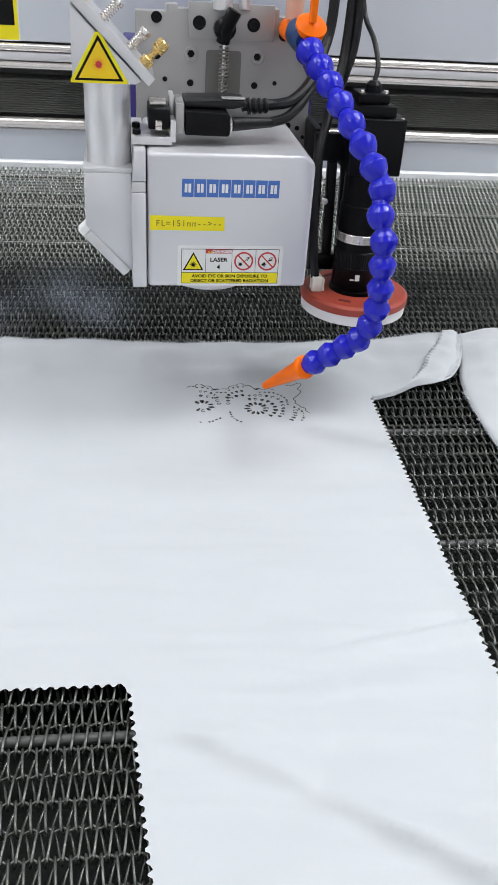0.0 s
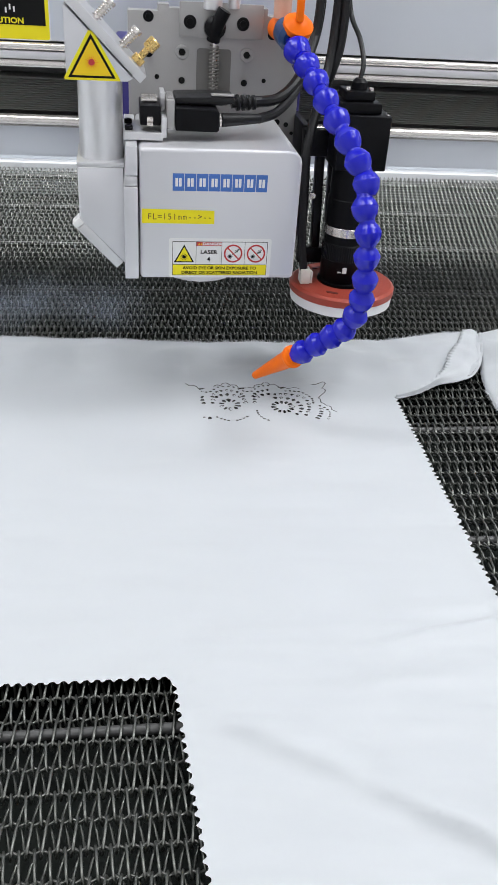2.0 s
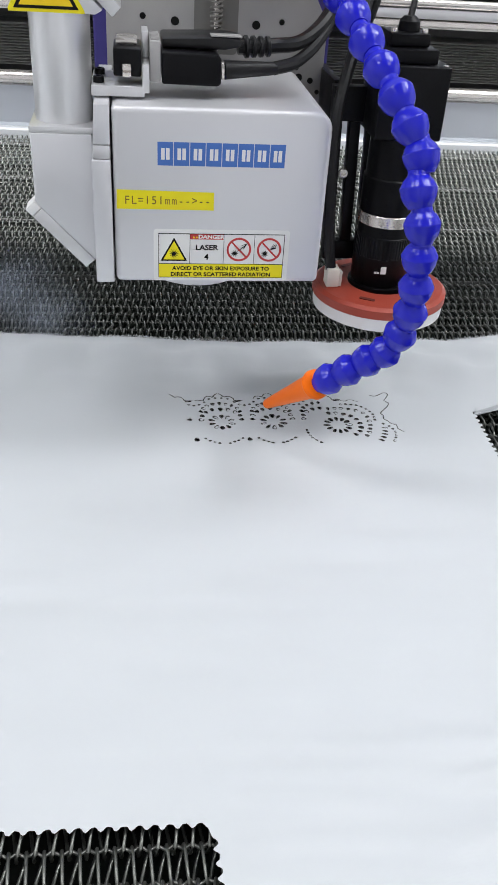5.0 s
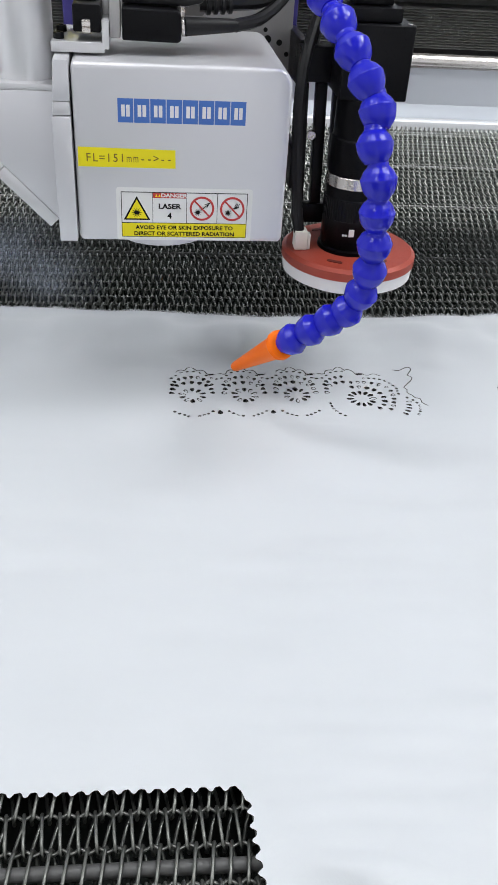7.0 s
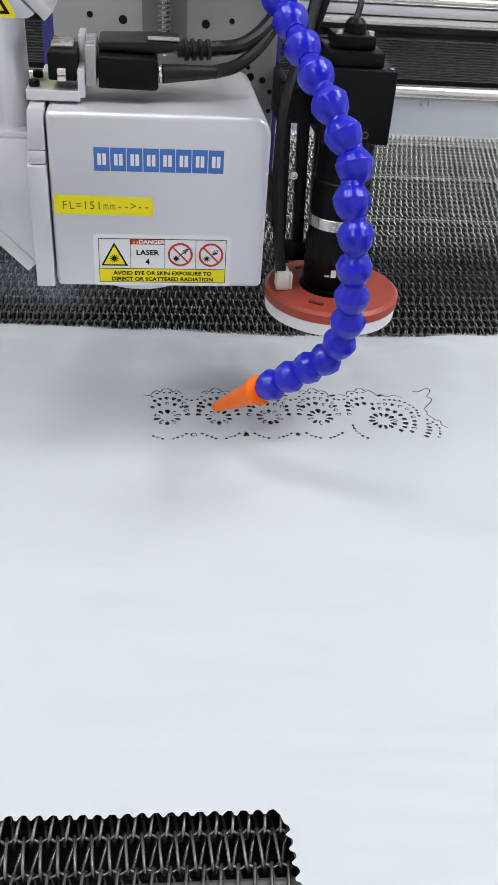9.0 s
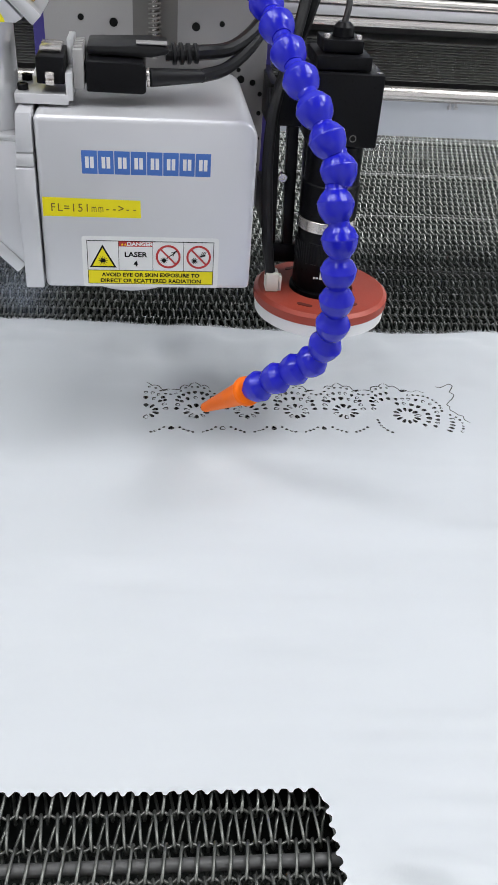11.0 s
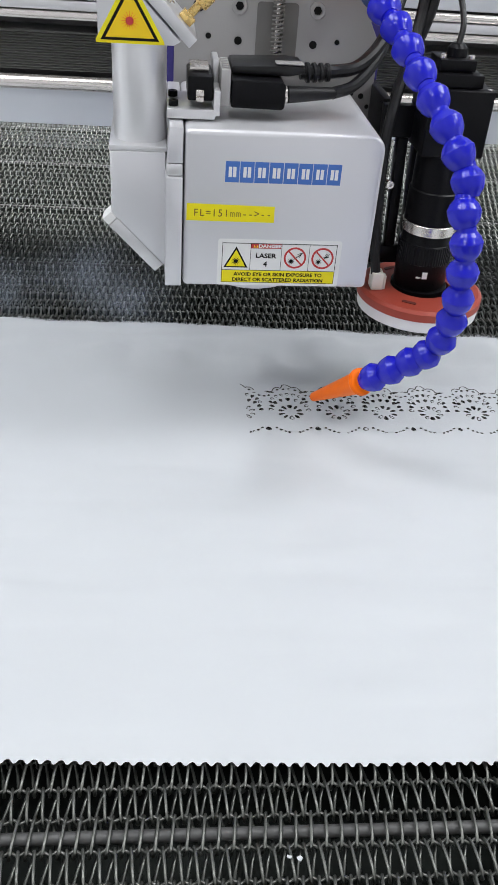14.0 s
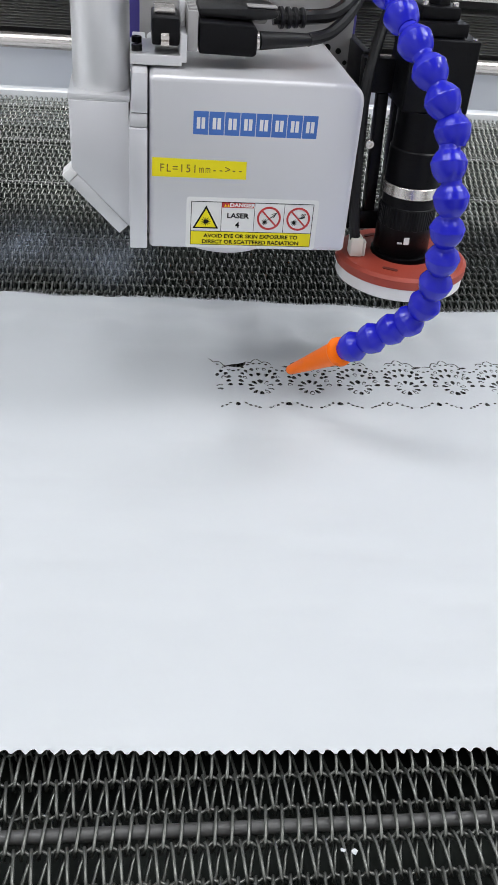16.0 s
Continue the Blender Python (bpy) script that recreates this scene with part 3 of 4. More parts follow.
    cloth = tagged(new("cloth", mesh_of("cloth", sheet)), "white satin cloth with cut lace, lying on the wire belt", "fabric")
    thick = cloth.modifiers.new("thickness", "SOLIDIFY")
    thick.thickness, thick.offset = 0.0005, -1
    cloth.data.materials.append(SCORCH)
    thick.material_offset_rim = 1
    # scraps that fall out where the beam has gone round them, slice by slice
    slices = collections.defaultdict(list)
    width = 0.0045
    for k, tris in plugs.items():
        h, ahead = cuts[k - 1]
        x = sum(p[0] for p in h) / len(h)
        slices[math.floor((x + ahead) / width) * width].extend(tris)
    scraps = []
    for edge, tris in sorted(slices.items()):
        ob = tagged(new("cut_scrap", mesh_of("cut_scrap", tris)), "small white scraps cut out of the lace", "scrap", "lace scraps", "stuff")
        scraps.append((edge + width / 2, ob))
    return cloth, scraps


def build_fringe(cloth, edge, way, height, dense=0.0007, seed=31):
    """Loose threads along a torn edge; way: the degrees in which they point."""
    rnd = random.Random(seed)
    verts, faces = [], []
    for (ax, ay), (bx, by) in zip(edge, edge[1:]):
        for _ in range(int(math.hypot(bx - ax, by - ay) / dense)):
            q = rnd.random()
            inward = 0.0012
            x, y = ax + (bx - ax) * q - inward * math.cos(radians(way)), ay + (by - ay) * q - inward * math.sin(radians(way))
            a = radians(way + rnd.gauss(0, 38))
            n, r = rnd.uniform(0.001, 0.0048), 0.00022
            z = height(x, y) + 0.0001
            i = len(verts)
            c, s = math.cos(a), math.sin(a)
            for d, w, h in ((0, r, 0), (n * 0.6, r, rnd.uniform(0.0002, 0.0012)), (n, r * 0.4, rnd.uniform(-0.0008, 0.0016))):
                verts += [(x + c * d - s * w, y + s * d + c * w, z + h), (x + c * d + s * w, y + s * d - c * w, z + h), (x + c * d, y + s * d, z + h + 1.6 * w)]
            for k in (0, 3):
                for u, v in ((0, 1), (1, 2), (2, 0)):
                    faces.append((i + k + u, i + k + v, i + k + 3 + v, i + k + 3 + u))
    me = bpy.data.meshes.new("fringe")
    me.from_pydata(verts, [], faces)
    me.materials.append(CLOTH)
    ob = new("fringe", me)
    ob.parent = cloth
    tagged(ob, "short loose white threads", kind="stuff")


def build_fold(cloth):
    """The pinked flap that is turned back over the cloth's corner."""
    rim = spline([(0.1608, 0.0580, 0.002), (0.1873, 0.0656, 0.004), (0.2133, 0.0815, 0.005), (0.2364, 0.0870, 0.006), (0.2571, 0.0965, 0.006), (0.2722, 0.1175, 0.006), (0.2822, 0.1383, 0.006), (0.2930, 0.1700, 0.006), (0.303, 0.204, 0.006)], 11)
    inner = spline([(0.1613, 0.0598, 0.003), (0.1880, 0.0685, 0.006), (0.2110, 0.0850, 0.009), (0.2225, 0.0985, 0.0115), (0.2310, 0.1110, 0.0125), (0.2385, 0.1285, 0.0130), (0.2490, 0.1465, 0.0130), (0.2640, 0.1690, 0.0130), (0.2800, 0.2000, 0.0120)], 11)
    bm = bmesh.new()
    grid = []
    n = len(rim)
    for i, (a, b) in enumerate(zip(rim, inner)):
        row = []
        pink = (0.0026, 0.0014, 0.0, 0.0014)[i % 4]
        for k in range(9):
            s = k / 8
            p = a.lerp(b, s)
            # rolls up from the rim, then lies flat
            p.z = a.z - 0.004 + (b.z - a.z + 0.005) * math.sin(math.pi / 2 * min(1, s * 1.6)) + 0.001 * noise.noise((p.x * 60, p.y * 60, 3))
            if k == 8:
                p += (b - a).normalized() * pink
            if k == 0:
                p.z = cloth_height(p.x, p.y) + 0.0002
            row.append(bm.verts.new(p))
        grid.append(row)
    for r, q in zip(grid, grid[1:]):
        for k in range(8):
            bm.faces.new((r[k], r[k + 1], q[k + 1], q[k]))
    ob = part("folded_flap", bm, CLOTH, cloth, "pinked white flap turned back over the cloth", 80)
    thick = ob.modifiers.new("thickness", "SOLIDIFY")
    thick.thickness, thick.offset = 0.0005, 1


def build_second_cloth():
    """A second white piece, rumpled, beside the first."""
    bm = bmesh.new()
    grid = []
    edge = spline([(0.304, 0.212, 0), (0.296, 0.19, 0), (0.287, 0.163, 0), (0.280, 0.135, 0), (0.270, 0.105, 0), (0.2645, 0.074, 0), (0.262, 0.04, 0), (0.2615, 0.005, 0), (0.262, -0.03, 0), (0.268, -0.08, 0), (0.28, -0.14, 0), (0.31, -0.22, 0)], 7)
    for i, p in enumerate(edge):
        row = []
        for k in range(26):
            s = k / 25
            x = p.x + 0.34 * s ** 1.3 + (0.0012 * noise.noise((i * 0.9, 1, 0)) if k == 0 else 0)
            y = p.y
            z = 0.0014 + 0.011 * min(1, s * 6) ** 1.0 * (0.55 + 0.9 * abs(noise.noise((x * 9, y * 11, 8)))) + 0.007 * noise.noise((x * 26, y * 17, 4)) * min(1, s * 6) + 0.003 * noise.noise((x * 70, y * 40, 9)) * min(1, s * 5)
            z += 0.004 * math.exp(-((y - 0.165) / 0.03) ** 2) * min(1, s * 8)
            row.append(bm.verts.new((x, y, max(z, 0.0012))))
        grid.append(row)
    for r, q in zip(grid, grid[1:]):
        for k in range(25):
            bm.faces.new((r[k], r[k + 1], q[k + 1], q[k]))
    ob = part("rumpled_cloth", bm, CLOTH, None, "", 80)
    tagged(ob, "second piece of white satin, rumpled on the wire belt", "fabric")
    thick = ob.modifiers.new("thickness", "SOLIDIFY")
    thick.thickness, thick.offset = 0.0006, -1
    return ob


def build_chips():
    """Two small white scraps left on the belt."""
    rnd = random.Random(8)
    for x, y, r in ((-0.2258, -0.3545, 0.0016), (-0.2208, -0.3552, 0.0020)):
        bm = bmesh.new()
        low, high = [], []
        for k in range(9):
            a, q = 2 * math.pi * k / 9, r * rnd.uniform(0.55, 1.25)
            p = (q * math.cos(a), q * math.sin(a) * 0.8)
            h = rnd.uniform(0.0, 0.0010)
            low.append(bm.verts.new((*p, h)))
            high.append(bm.verts.new((*p, h + 0.0005)))
        bm.faces.new(low[::-1])
        bm.faces.new(high)
        for k in range(9):
            bm.faces.new((low[k], low[(k + 1) % 9], high[(k + 1) % 9], high[k]))
        ob = part("cloth_chip", bm, CLOTH)
        ob.location = (x, y, 0.0)
        tagged(ob, "tiny torn white scrap of cloth on the wire belt", "scrap", "loose chips")


cloth, scraps = build_cloth()
build_chips()
build_fringe(cloth, [(-0.45, 0.2025), (-0.25, 0.1940), (-0.10, 0.1870), (0.03, 0.1842), (0.12, 0.1865), (0.19, 0.1930), (0.24, 0.1985), (0.299, 0.205)], 90, cloth_height)
build_fold(cloth)
rumpled = build_second_cloth()
build_fringe(rumpled, [(0.268, -0.08), (0.262, -0.03), (0.2615, 0.005), (0.262, 0.04), (0.2645, 0.074)], 180, lambda x, y: 0.0016, 0.0005, 32)


# ---------------------------------------------------------------- gantry beam
def build_gantry():
    g = thing("gantry_beam", "pale grey gantry beam with steel guide rails and black bellows", "machine", at=(0, 0, 0))
    w = 1.02
    # its top is raised out of view to keep rear lamps off the cloth
    part("cover_panel", block(-w, w, 0.252, 0.300, 0.2955, 0.740, 0.002), PANEL, g, "pale grey painted cover panel, unseen top raised to block lamps")
    part("beam_body", block(-w, w, 0.3005, 0.56, 0.2955, 0.385, 0.002), PANEL, g)
    # guide rail: three steel bars, one over the other
    part("guide_rail", rod((-w, 0.2500, 0.2905), (w, 0.2500, 0.2905), 0.0036, 16), STEEL, g, "round polished steel guide rail")
    part("rail_body", block(-w, w, 0.2475, 0.262, 0.2785, 0.2865, 0.0012), ALUMINIUM, g, "aluminium rail body")
    part("rail_lip", block(-w, w, 0.2445, 0.262, 0.2715, 0.2775, 0.0014), STEEL, g, "bright steel rail lip")
    # folded bellows in the slot
    bm = bmesh.new()
    z, n = 0.2285, 15
    prof = []
    for k in range(n):
        prof += [(0.2525, z + 0.0330 * k / n), (0.2555, z + 0.0330 * (k + 0.5) / n)]
    prof += [(0.285, prof[-1][1]), (0.285, z)]
    a = [bm.verts.new((-w, y, q)) for y, q in prof]
    b = [bm.verts.new((w, y, q)) for y, q in prof]
    for k in range(len(prof)):
        k2 = (k + 1) % len(prof)
        bm.faces.new((a[k], a[k2], b[k2], b[k]))
    part("bellows", bm, BELLOWS, g, "dark folded bellows between the rails", 10)
    part("slot_back", block(-w, w, 0.286, 0.56, 0.2125, 0.2950, 0), ROD, g)
    part("guide_rod", rod((-w, 0.2500, 0.2185), (w, 0.2500, 0.2185), 0.0062, 20), STEEL, g, "polished steel lower guide rod")
    part("lower_panel", block(-w, w, 0.2540, 0.56, 0.1805, 0.2120, 0.0012), PANEL, g, "pale grey painted lower panel")
    for s in (-1, 1):
        part("end_carriage", block(s * 0.98 - 0.05, s * 0.98 + 0.05, 0.20, 0.44, 0.056, 0.178, 0.004), FRAME, g)
        part("end_block", block(s * 0.98 - 0.05, s * 0.98 + 0.05, 0.2, 0.2430, 0.179, 0.34, 0.004), FRAME, g)
    # small fixing below the rod
    for x in (0.0845, 0.0905):
        part("fixing", lathe([(0.0022, 0), (0.0022, 0.0022), (0.0012, 0.0024), (0.0012, 0.005)], Matrix.Translation((x, 0.2500, 0.2072)), 10), ALUMINIUM, g, "small bolt below the rod")
    # caution sign on the cover
    y = 0.2518
    x1 = -0.1890
    sign = sticker("caution_sign", rounded(x1 - 0.135, x1, 0.2965, 0.372, 0.002), y, YELLOW, g, "yellow and black caution sign")
    sticker("sign_field", quad(x1 - 0.132, x1 - 0.0035, 0.3095, 0.3385), y - 0.0002, INK, sign)
    lettering("sign_text", "CAUTION", x1 - 0.0245, 0.3108, 0.0052, y - 0.0004, YELLOW, sign, align="RIGHT", bold=0.0002, squeeze=1.12)
    for k, (dx, dz) in enumerate(((0.0335, 0.323), (0.0375, 0.325), (0.0415, 0.322))):
        sticker("sign_stroke", quad(x1 - dx - 0.0008, x1 - dx + 0.0008, dz - 0.002, dz + 0.003), y - 0.0004, WHITE_STICKER, sign)
    sticker("sign_border", rounded(x1 - 0.136, x1 + 0.0012, 0.2955, 0.373, 0.0025), y + 0.0001, WHITE_STICKER, sign)
    return g


# ---------------------------------------------------------------- laser head
def polar(cx, cz, r, n, start=0.0):
    return [(cx + r * math.cos(radians(start) + 2 * math.pi * k / n), cz + r * math.sin(radians(start) + 2 * math.pi * k / n)) for k in range(n)]


def ring_bm(cx, cz, r0, r1, y0, y1, n=28):
    bm = bmesh.new()
    rows = []
    for r, y in ((r0, y0), (r1, y0), (r1, y1), (r0, y1)):
        rows.append([bm.verts.new((x, y, z)) for x, z in polar(cx, cz, r, n)])
    for a, b in zip(rows, rows[1:] + rows[:1]):
        for k in range(n):
            bm.faces.new((a[k], a[(k + 1) % n], b[(k + 1) % n], b[k]))
    return bm


def burst(cx, cz, r0, r1, n):
    pts = []
    for k in range(n):
        a = 2 * math.pi * k / n
        pts += [(cx + r1 * math.cos(a), cz + r1 * math.sin(a)), (cx + r0 * math.cos(a + math.pi / n), cz + r0 * math.sin(a + math.pi / n))]
    return pts


def socket_screw(name, x, y, z, r, parent, mat=BLACK_METAL, deep=0.002, label=""):
    """A cap screw that looks towards -y, with its hexagon socket."""
    bm = lathe([(r, 0), (r, deep - 0.0004), (r - 0.0004, deep), (r * 0.55, deep), (r * 0.5, deep * 0.3), (0.00005, deep * 0.3)], Matrix.Translation((x, y, z)) @ pose(0, 0, 0, 90), 18)
    return part(name, bm, mat, parent, label)


def build_scanner(head):
    box = part("scanner_box", prism(rounded(-0.0672, 0.0687, 0.1440, 0.2555, (0.0036, 0.0036, 0.0115, 0.0036), 7), 0.0, 0.128, 0.0034, segments=3), SILVER, head, "silver painted scanner housing")
    part("lens_rim", lathe([(0.034, 0.1345), (0.0360, 0.1360), (0.0360, 0.1450)], Matrix.Translation((-0.012, 0.050, 0)), 40), SILVER, head, "round scan lens rim below the housing")
    part("scan_lens", lathe([(0.030, 0.1337), (0.030, 0.1344)], Matrix.Translation((-0.012, 0.050, 0)), 40), BLACK_METAL, head, "dark scan lens")
    # side plate with its step
    part("side_plate", prism(rounded(-0.0800, -0.0684, 0.1440, 0.2235, 0.0008), -0.0012, 0.120, 0.0007), SILVER, head)
    part("side_plate_top", prism([(-0.0790, 0.2325), (-0.0684, 0.2325), (-0.0684, 0.2560), (-0.0775, 0.2560)], 0.0008, 0.120, 0.0006), SILVER, head)
    part("side_plate_step", prism([(-0.0798, 0.2238), (-0.0684, 0.2238), (-0.0684, 0.2323), (-0.0792, 0.2323)], 0.0004, 0.119, 0.0014), ALUMINIUM, head)
    # name tiles, plain
    y = -0.00003
    for k in range(8):
        x = -0.0398 + 0.01 * k
        tile = sticker("name_tile", quad(x, x + 0.0095, 0.2212, 0.2355), y, BLUE_STICKER, box, "blue tile with a plain white mark")
        for d in (0.0022, 0.0052):
            sticker("tile_mark", quad(x + d, x + d + 0.0022, 0.2248, 0.2318), y - 0.00016, WHITE_STICKER, tile)
    # focus label
    label = sticker("focus_label", [(-0.0655, 0.1935), (-0.0040, 0.1932), (-0.0042, 0.2048), (-0.0653, 0.2058)], y, YELLOW, box, "yellow paper label with focus length")
    monospaced("focus_text", "FL=151mm-->--", -0.0590, 0.1968, 0.0052, 0.00425, y - 0.00018, BROWN_INK, label, squeeze=0.95)
    # danger label
    danger = sticker("danger_label", rounded(-0.0425, 0.0470, 0.1452, 0.1806, 0.002), y, WHITE_STICKER, box, "white, yellow and red laser danger label")
    x0, x1, z0, z1, zm = -0.0394, 0.0438, 0.1473, 0.1778, 0.1568
    part("label_frame", join(prism(quad(x0, x1, z1 - 0.0004, z1), y - 0.0003, y - 0.00012, 0), None), INK, danger)
    for q in (quad(x0, x1, z0, z0 + 0.0004), quad(x0, x0 + 0.0004, z0, z1), quad(x1 - 0.0004, x1, z0, z1), quad(x0, x1, zm, zm + 0.0004)):
        sticker("label_line", q, y - 0.00012, INK, danger)
    for x in (-0.0190, 0.0033, 0.0236):
        sticker("label_line", quad(x, x + 0.0003, zm, z1), y - 0.00012, INK, danger)
    sticker("label_band", quad(x0 + 0.0004, x1 - 0.0004, z0 + 0.0004, zm), y - 0.00013, YELLOW, danger)
    lettering("label_text", "AVOID EYE OR SKIN EXPOSURE TO", 0.0022, 0.1527, 0.0026, y - 0.0003, INK, danger, bold=0.00011, squeeze=1.10)
    lettering("label_text", "DIRECT OR SCATTERED RADIATION", 0.0022, 0.1485, 0.0026, y - 0.0003, INK, danger, bold=0.00011, squeeze=1.10)
    sticker("danger_band", quad(-0.0187, 0.0032, 0.1739, z1 - 0.0004), y - 0.00013, RED_STICKER, danger)
    lettering("danger_text", "DANGER", -0.0050, 0.1746, 0.0024, y - 0.0003, WHITE_STICKER, danger, squeeze=1.22, bold=0.00014)
    for x in (-0.0172, -0.0152):
        sticker("danger_mark", [(x, 0.1747), (x + 0.0016, 0.1747), (x + 0.0008, 0.1764)], y - 0.0003, AMBER, danger)
    lettering("class_text", "LASER", -0.0078, 0.1668, 0.0034, y - 0.0003, INK, danger, squeeze=1.12, bold=0.00014)
    lettering("class_text", "4", -0.0078, 0.1602, 0.0038, y - 0.0003, INK, danger, bold=0.00018)
    tri = [(-0.0380, 0.1590), (-0.0205, 0.1590), (-0.02925, 0.1750)]
    sticker("warning_triangle", tri, y - 0.00013, INK, danger)
    sticker("triangle_field", [(-0.0362, 0.1600), (-0.0223, 0.1600), (-0.02925, 0.1727)], y - 0.00028, YELLOW, danger)
    sticker("beam_mark", burst(-0.02925, 0.1640, 0.0012, 0.0036, 12), y - 0.0004, INK, danger)
    for cx in (0.0136, 0.0338):
        part("prohibition_ring", ring_bm(cx, 0.1672, 0.0068, 0.0082, y - 0.0003, y - 0.00012), RED_STICKER, danger)
        sticker("prohibition_bar", [(cx - 0.0056, 0.1722), (cx - 0.0048, 0.1730), (cx + 0.0056, 0.1622), (cx + 0.0048, 0.1614)], y - 0.0003, RED_STICKER, danger)
        sticker("beam_mark", burst(cx - 0.0028, 0.1646, 0.0010, 0.0026, 10), y - 0.00028, INK, danger)
        if cx < 0.02:
            # a ray that is thrown back from a plate
            sticker("ray_mark", [(cx - 0.001, 0.1664), (cx - 0.0006, 0.1660), (cx + 0.0046, 0.1701), (cx + 0.0042, 0.1705)], y - 0.00028, INK, danger)
            sticker("ray_mark", [(cx + 0.0016, 0.1702), (cx + 0.0016, 0.1698), (cx + 0.0058, 0.1711), (cx + 0.0054, 0.1715)], y - 0.00028, INK, danger)
            sticker("ray_mark", [(cx + 0.0028, 0.1678), (cx + 0.0032, 0.1676), (cx + 0.0052, 0.1712), (cx + 0.0048, 0.1714)], y - 0.00028, INK, danger)
        else:
            # an open palm
            sticker("palm_mark", [(cx + 0.0005, 0.1680), (cx + 0.0012, 0.1672), (cx + 0.0046, 0.1682), (cx + 0.0042, 0.1690), (cx + 0.0022, 0.1688)], y - 0.00028, GREY_RUBBER, danger)
            for k in range(3):
                x = cx + 0.0014 + 0.0011 * k
                sticker("palm_mark", [(x, 0.1690), (x + 0.0004, 0.1690), (x + 0.0015, 0.1710), (x + 0.0011, 0.1711)], y - 0.00028, GREY_RUBBER, danger)


def build_connector(head):
    """Bracket, plug and cables on the scanner's top."""
    part("connector_bracket", prism([(-0.0790, 0.2572), (-0.0470, 0.2572), (-0.0470, 0.2595), (-0.0440, 0.2595), (-0.0440, 0.2755), (-0.0482, 0.2755), (-0.0482, 0.2632), (-0.0790, 0.2632)], 0.0165, 0.0640, 0.0005), ALUMINIUM, head, "aluminium connector bracket")
    for y in (0.026, 0.050):
        part("bracket_screw", lathe([(0.0033, 0), (0.0033, 0.0032), (0.0028, 0.0037), (0.0016, 0.0037), (0.0015, 0.001), (0.0001, 0.001)], Matrix.Translation((-0.0747, y, 0.2633)), 16), BLACK_METAL, head, "black cap screw")
    part("socket_body", block(-0.0655, -0.0486, 0.020, 0.056, 0.2680, 0.2835, 0.0012), BLACK_METAL, head, "black connector socket")
    part("socket_top", block(-0.0640, -0.0510, 0.032, 0.054, 0.2838, 0.2868, 0.0008), STEEL, head)
    part("socket_shell", block(-0.0438, -0.0372, 0.022, 0.056, 0.2650, 0.2880, 0.0010), PLATE, head, "plated connector shell")
    for k in range(6):
        part("shell_rib", block(-0.0430, -0.0378, 0.0255 + 0.0048 * k, 0.0275 + 0.0048 * k, 0.2878, 0.2892, 0.0004), PLATE, head, "thin metal contact rib")
    part("bracket_back", block(-0.0482, -0.0442, 0.0400, 0.0640, 0.2750, 0.2900, 0.0005), ALUMINIUM, head)
    for z in (0.2695, 0.2730):
        part("hex_nut", lathe([(0.0020, 0), (0.0022, 0.0005), (0.0022, 0.005)], Matrix.Translation((-0.0600, 0.0196, z)) @ pose(0, 0, 0, 0, 90), 6), STEEL, head)
    part("plug_hood", prism([(-0.0362, 0.2640), (-0.0018, 0.2635), (0.0000, 0.2650), (0.0000, 0.2790), (-0.0020, 0.2812), (-0.0362, 0.2820)], 0.022, 0.056, 0.0014, segments=3), BLACK, head, "black plug hood")
    part("plug_lid", prism([(-0.0362, 0.2828), (0.0030, 0.2822), (0.0140, 0.2845), (0.0140, 0.2885), (0.0040, 0.2895), (-0.0362, 0.2880)], 0.034, 0.068, 0.0018, segments=2), GREY_RUBBER, head, "grey plug lid")
    # pale strip stands in for the highlight along the lid
    part("lid_glint", block(-0.0060, 0.0130, 0.0350, 0.0440, 0.2897, 0.2906, 0.0003), PLATE, head, "pale grey strip in place of the highlight on the lid")
    part("thumb_screw", rod((0.0001, 0.0310, 0.2716), (0.0024, 0.0310, 0.2718), 0.0056, 18, 0.0004), STEEL, head, "bright thumbscrew collar")
    bm = lathe([(0.0056, 0), (0.0054, 0.004), (0.0040, 0.030), (0.0034, 0.034)], along((0.0025, 0.0310, 0.2718), (0.040, 0.036, 0.2732)), 18)
    part("cable_boot", bm, GREY_RUBBER, head, "ribbed black cable boot")
    for k in range(4):
        x = 0.0160 + 0.0046 * k
        part("strain_ring", rod((x, 0.046, 0.2830 + 0.0002 * k), (x + 0.0026, 0.0463, 0.2832 + 0.0002 * k), 0.0068 - 0.0002 * k, 16, 0.0005), GREY_RUBBER, head)
    cable("signal_cable", [(0.012, 0.046, 0.2830), (0.034, 0.048, 0.2840), (0.055, 0.062, 0.2850), (0.075, 0.085, 0.2960), (0.090, 0.108, 0.3180), (0.099, 0.125, 0.345), (0.103, 0.14, 0.40)], 0.0046, RUBBER, head, "thick black signal cable")
    cable("signal_cable", [(0.034, 0.035, 0.2729), (0.052, 0.050, 0.2755), (0.072, 0.078, 0.2870), (0.087, 0.104, 0.3090), (0.097, 0.120, 0.342), (0.100, 0.13, 0.40)], 0.0040, RUBBER, head, "thick black signal cable")


def build_mirror_arm(head):
    """Beam tube, the lower mirror housing and the upper mirror block."""
    part("beam_tube", lathe([(0.0178, 0.2375), (0.0182, 0.2385), (0.0182, 0.3100)], Matrix.Translation((-0.0972, 0.040, 0)), 36), TUBE, head, "brushed aluminium beam tube")
    part("tube_foot", prism([(-0.1180, 0.2345), (-0.0790, 0.2345), (-0.0790, 0.2385), (-0.1180, 0.2385)], 0.0160, 0.082, 0.0008), ALUMINIUM, head)
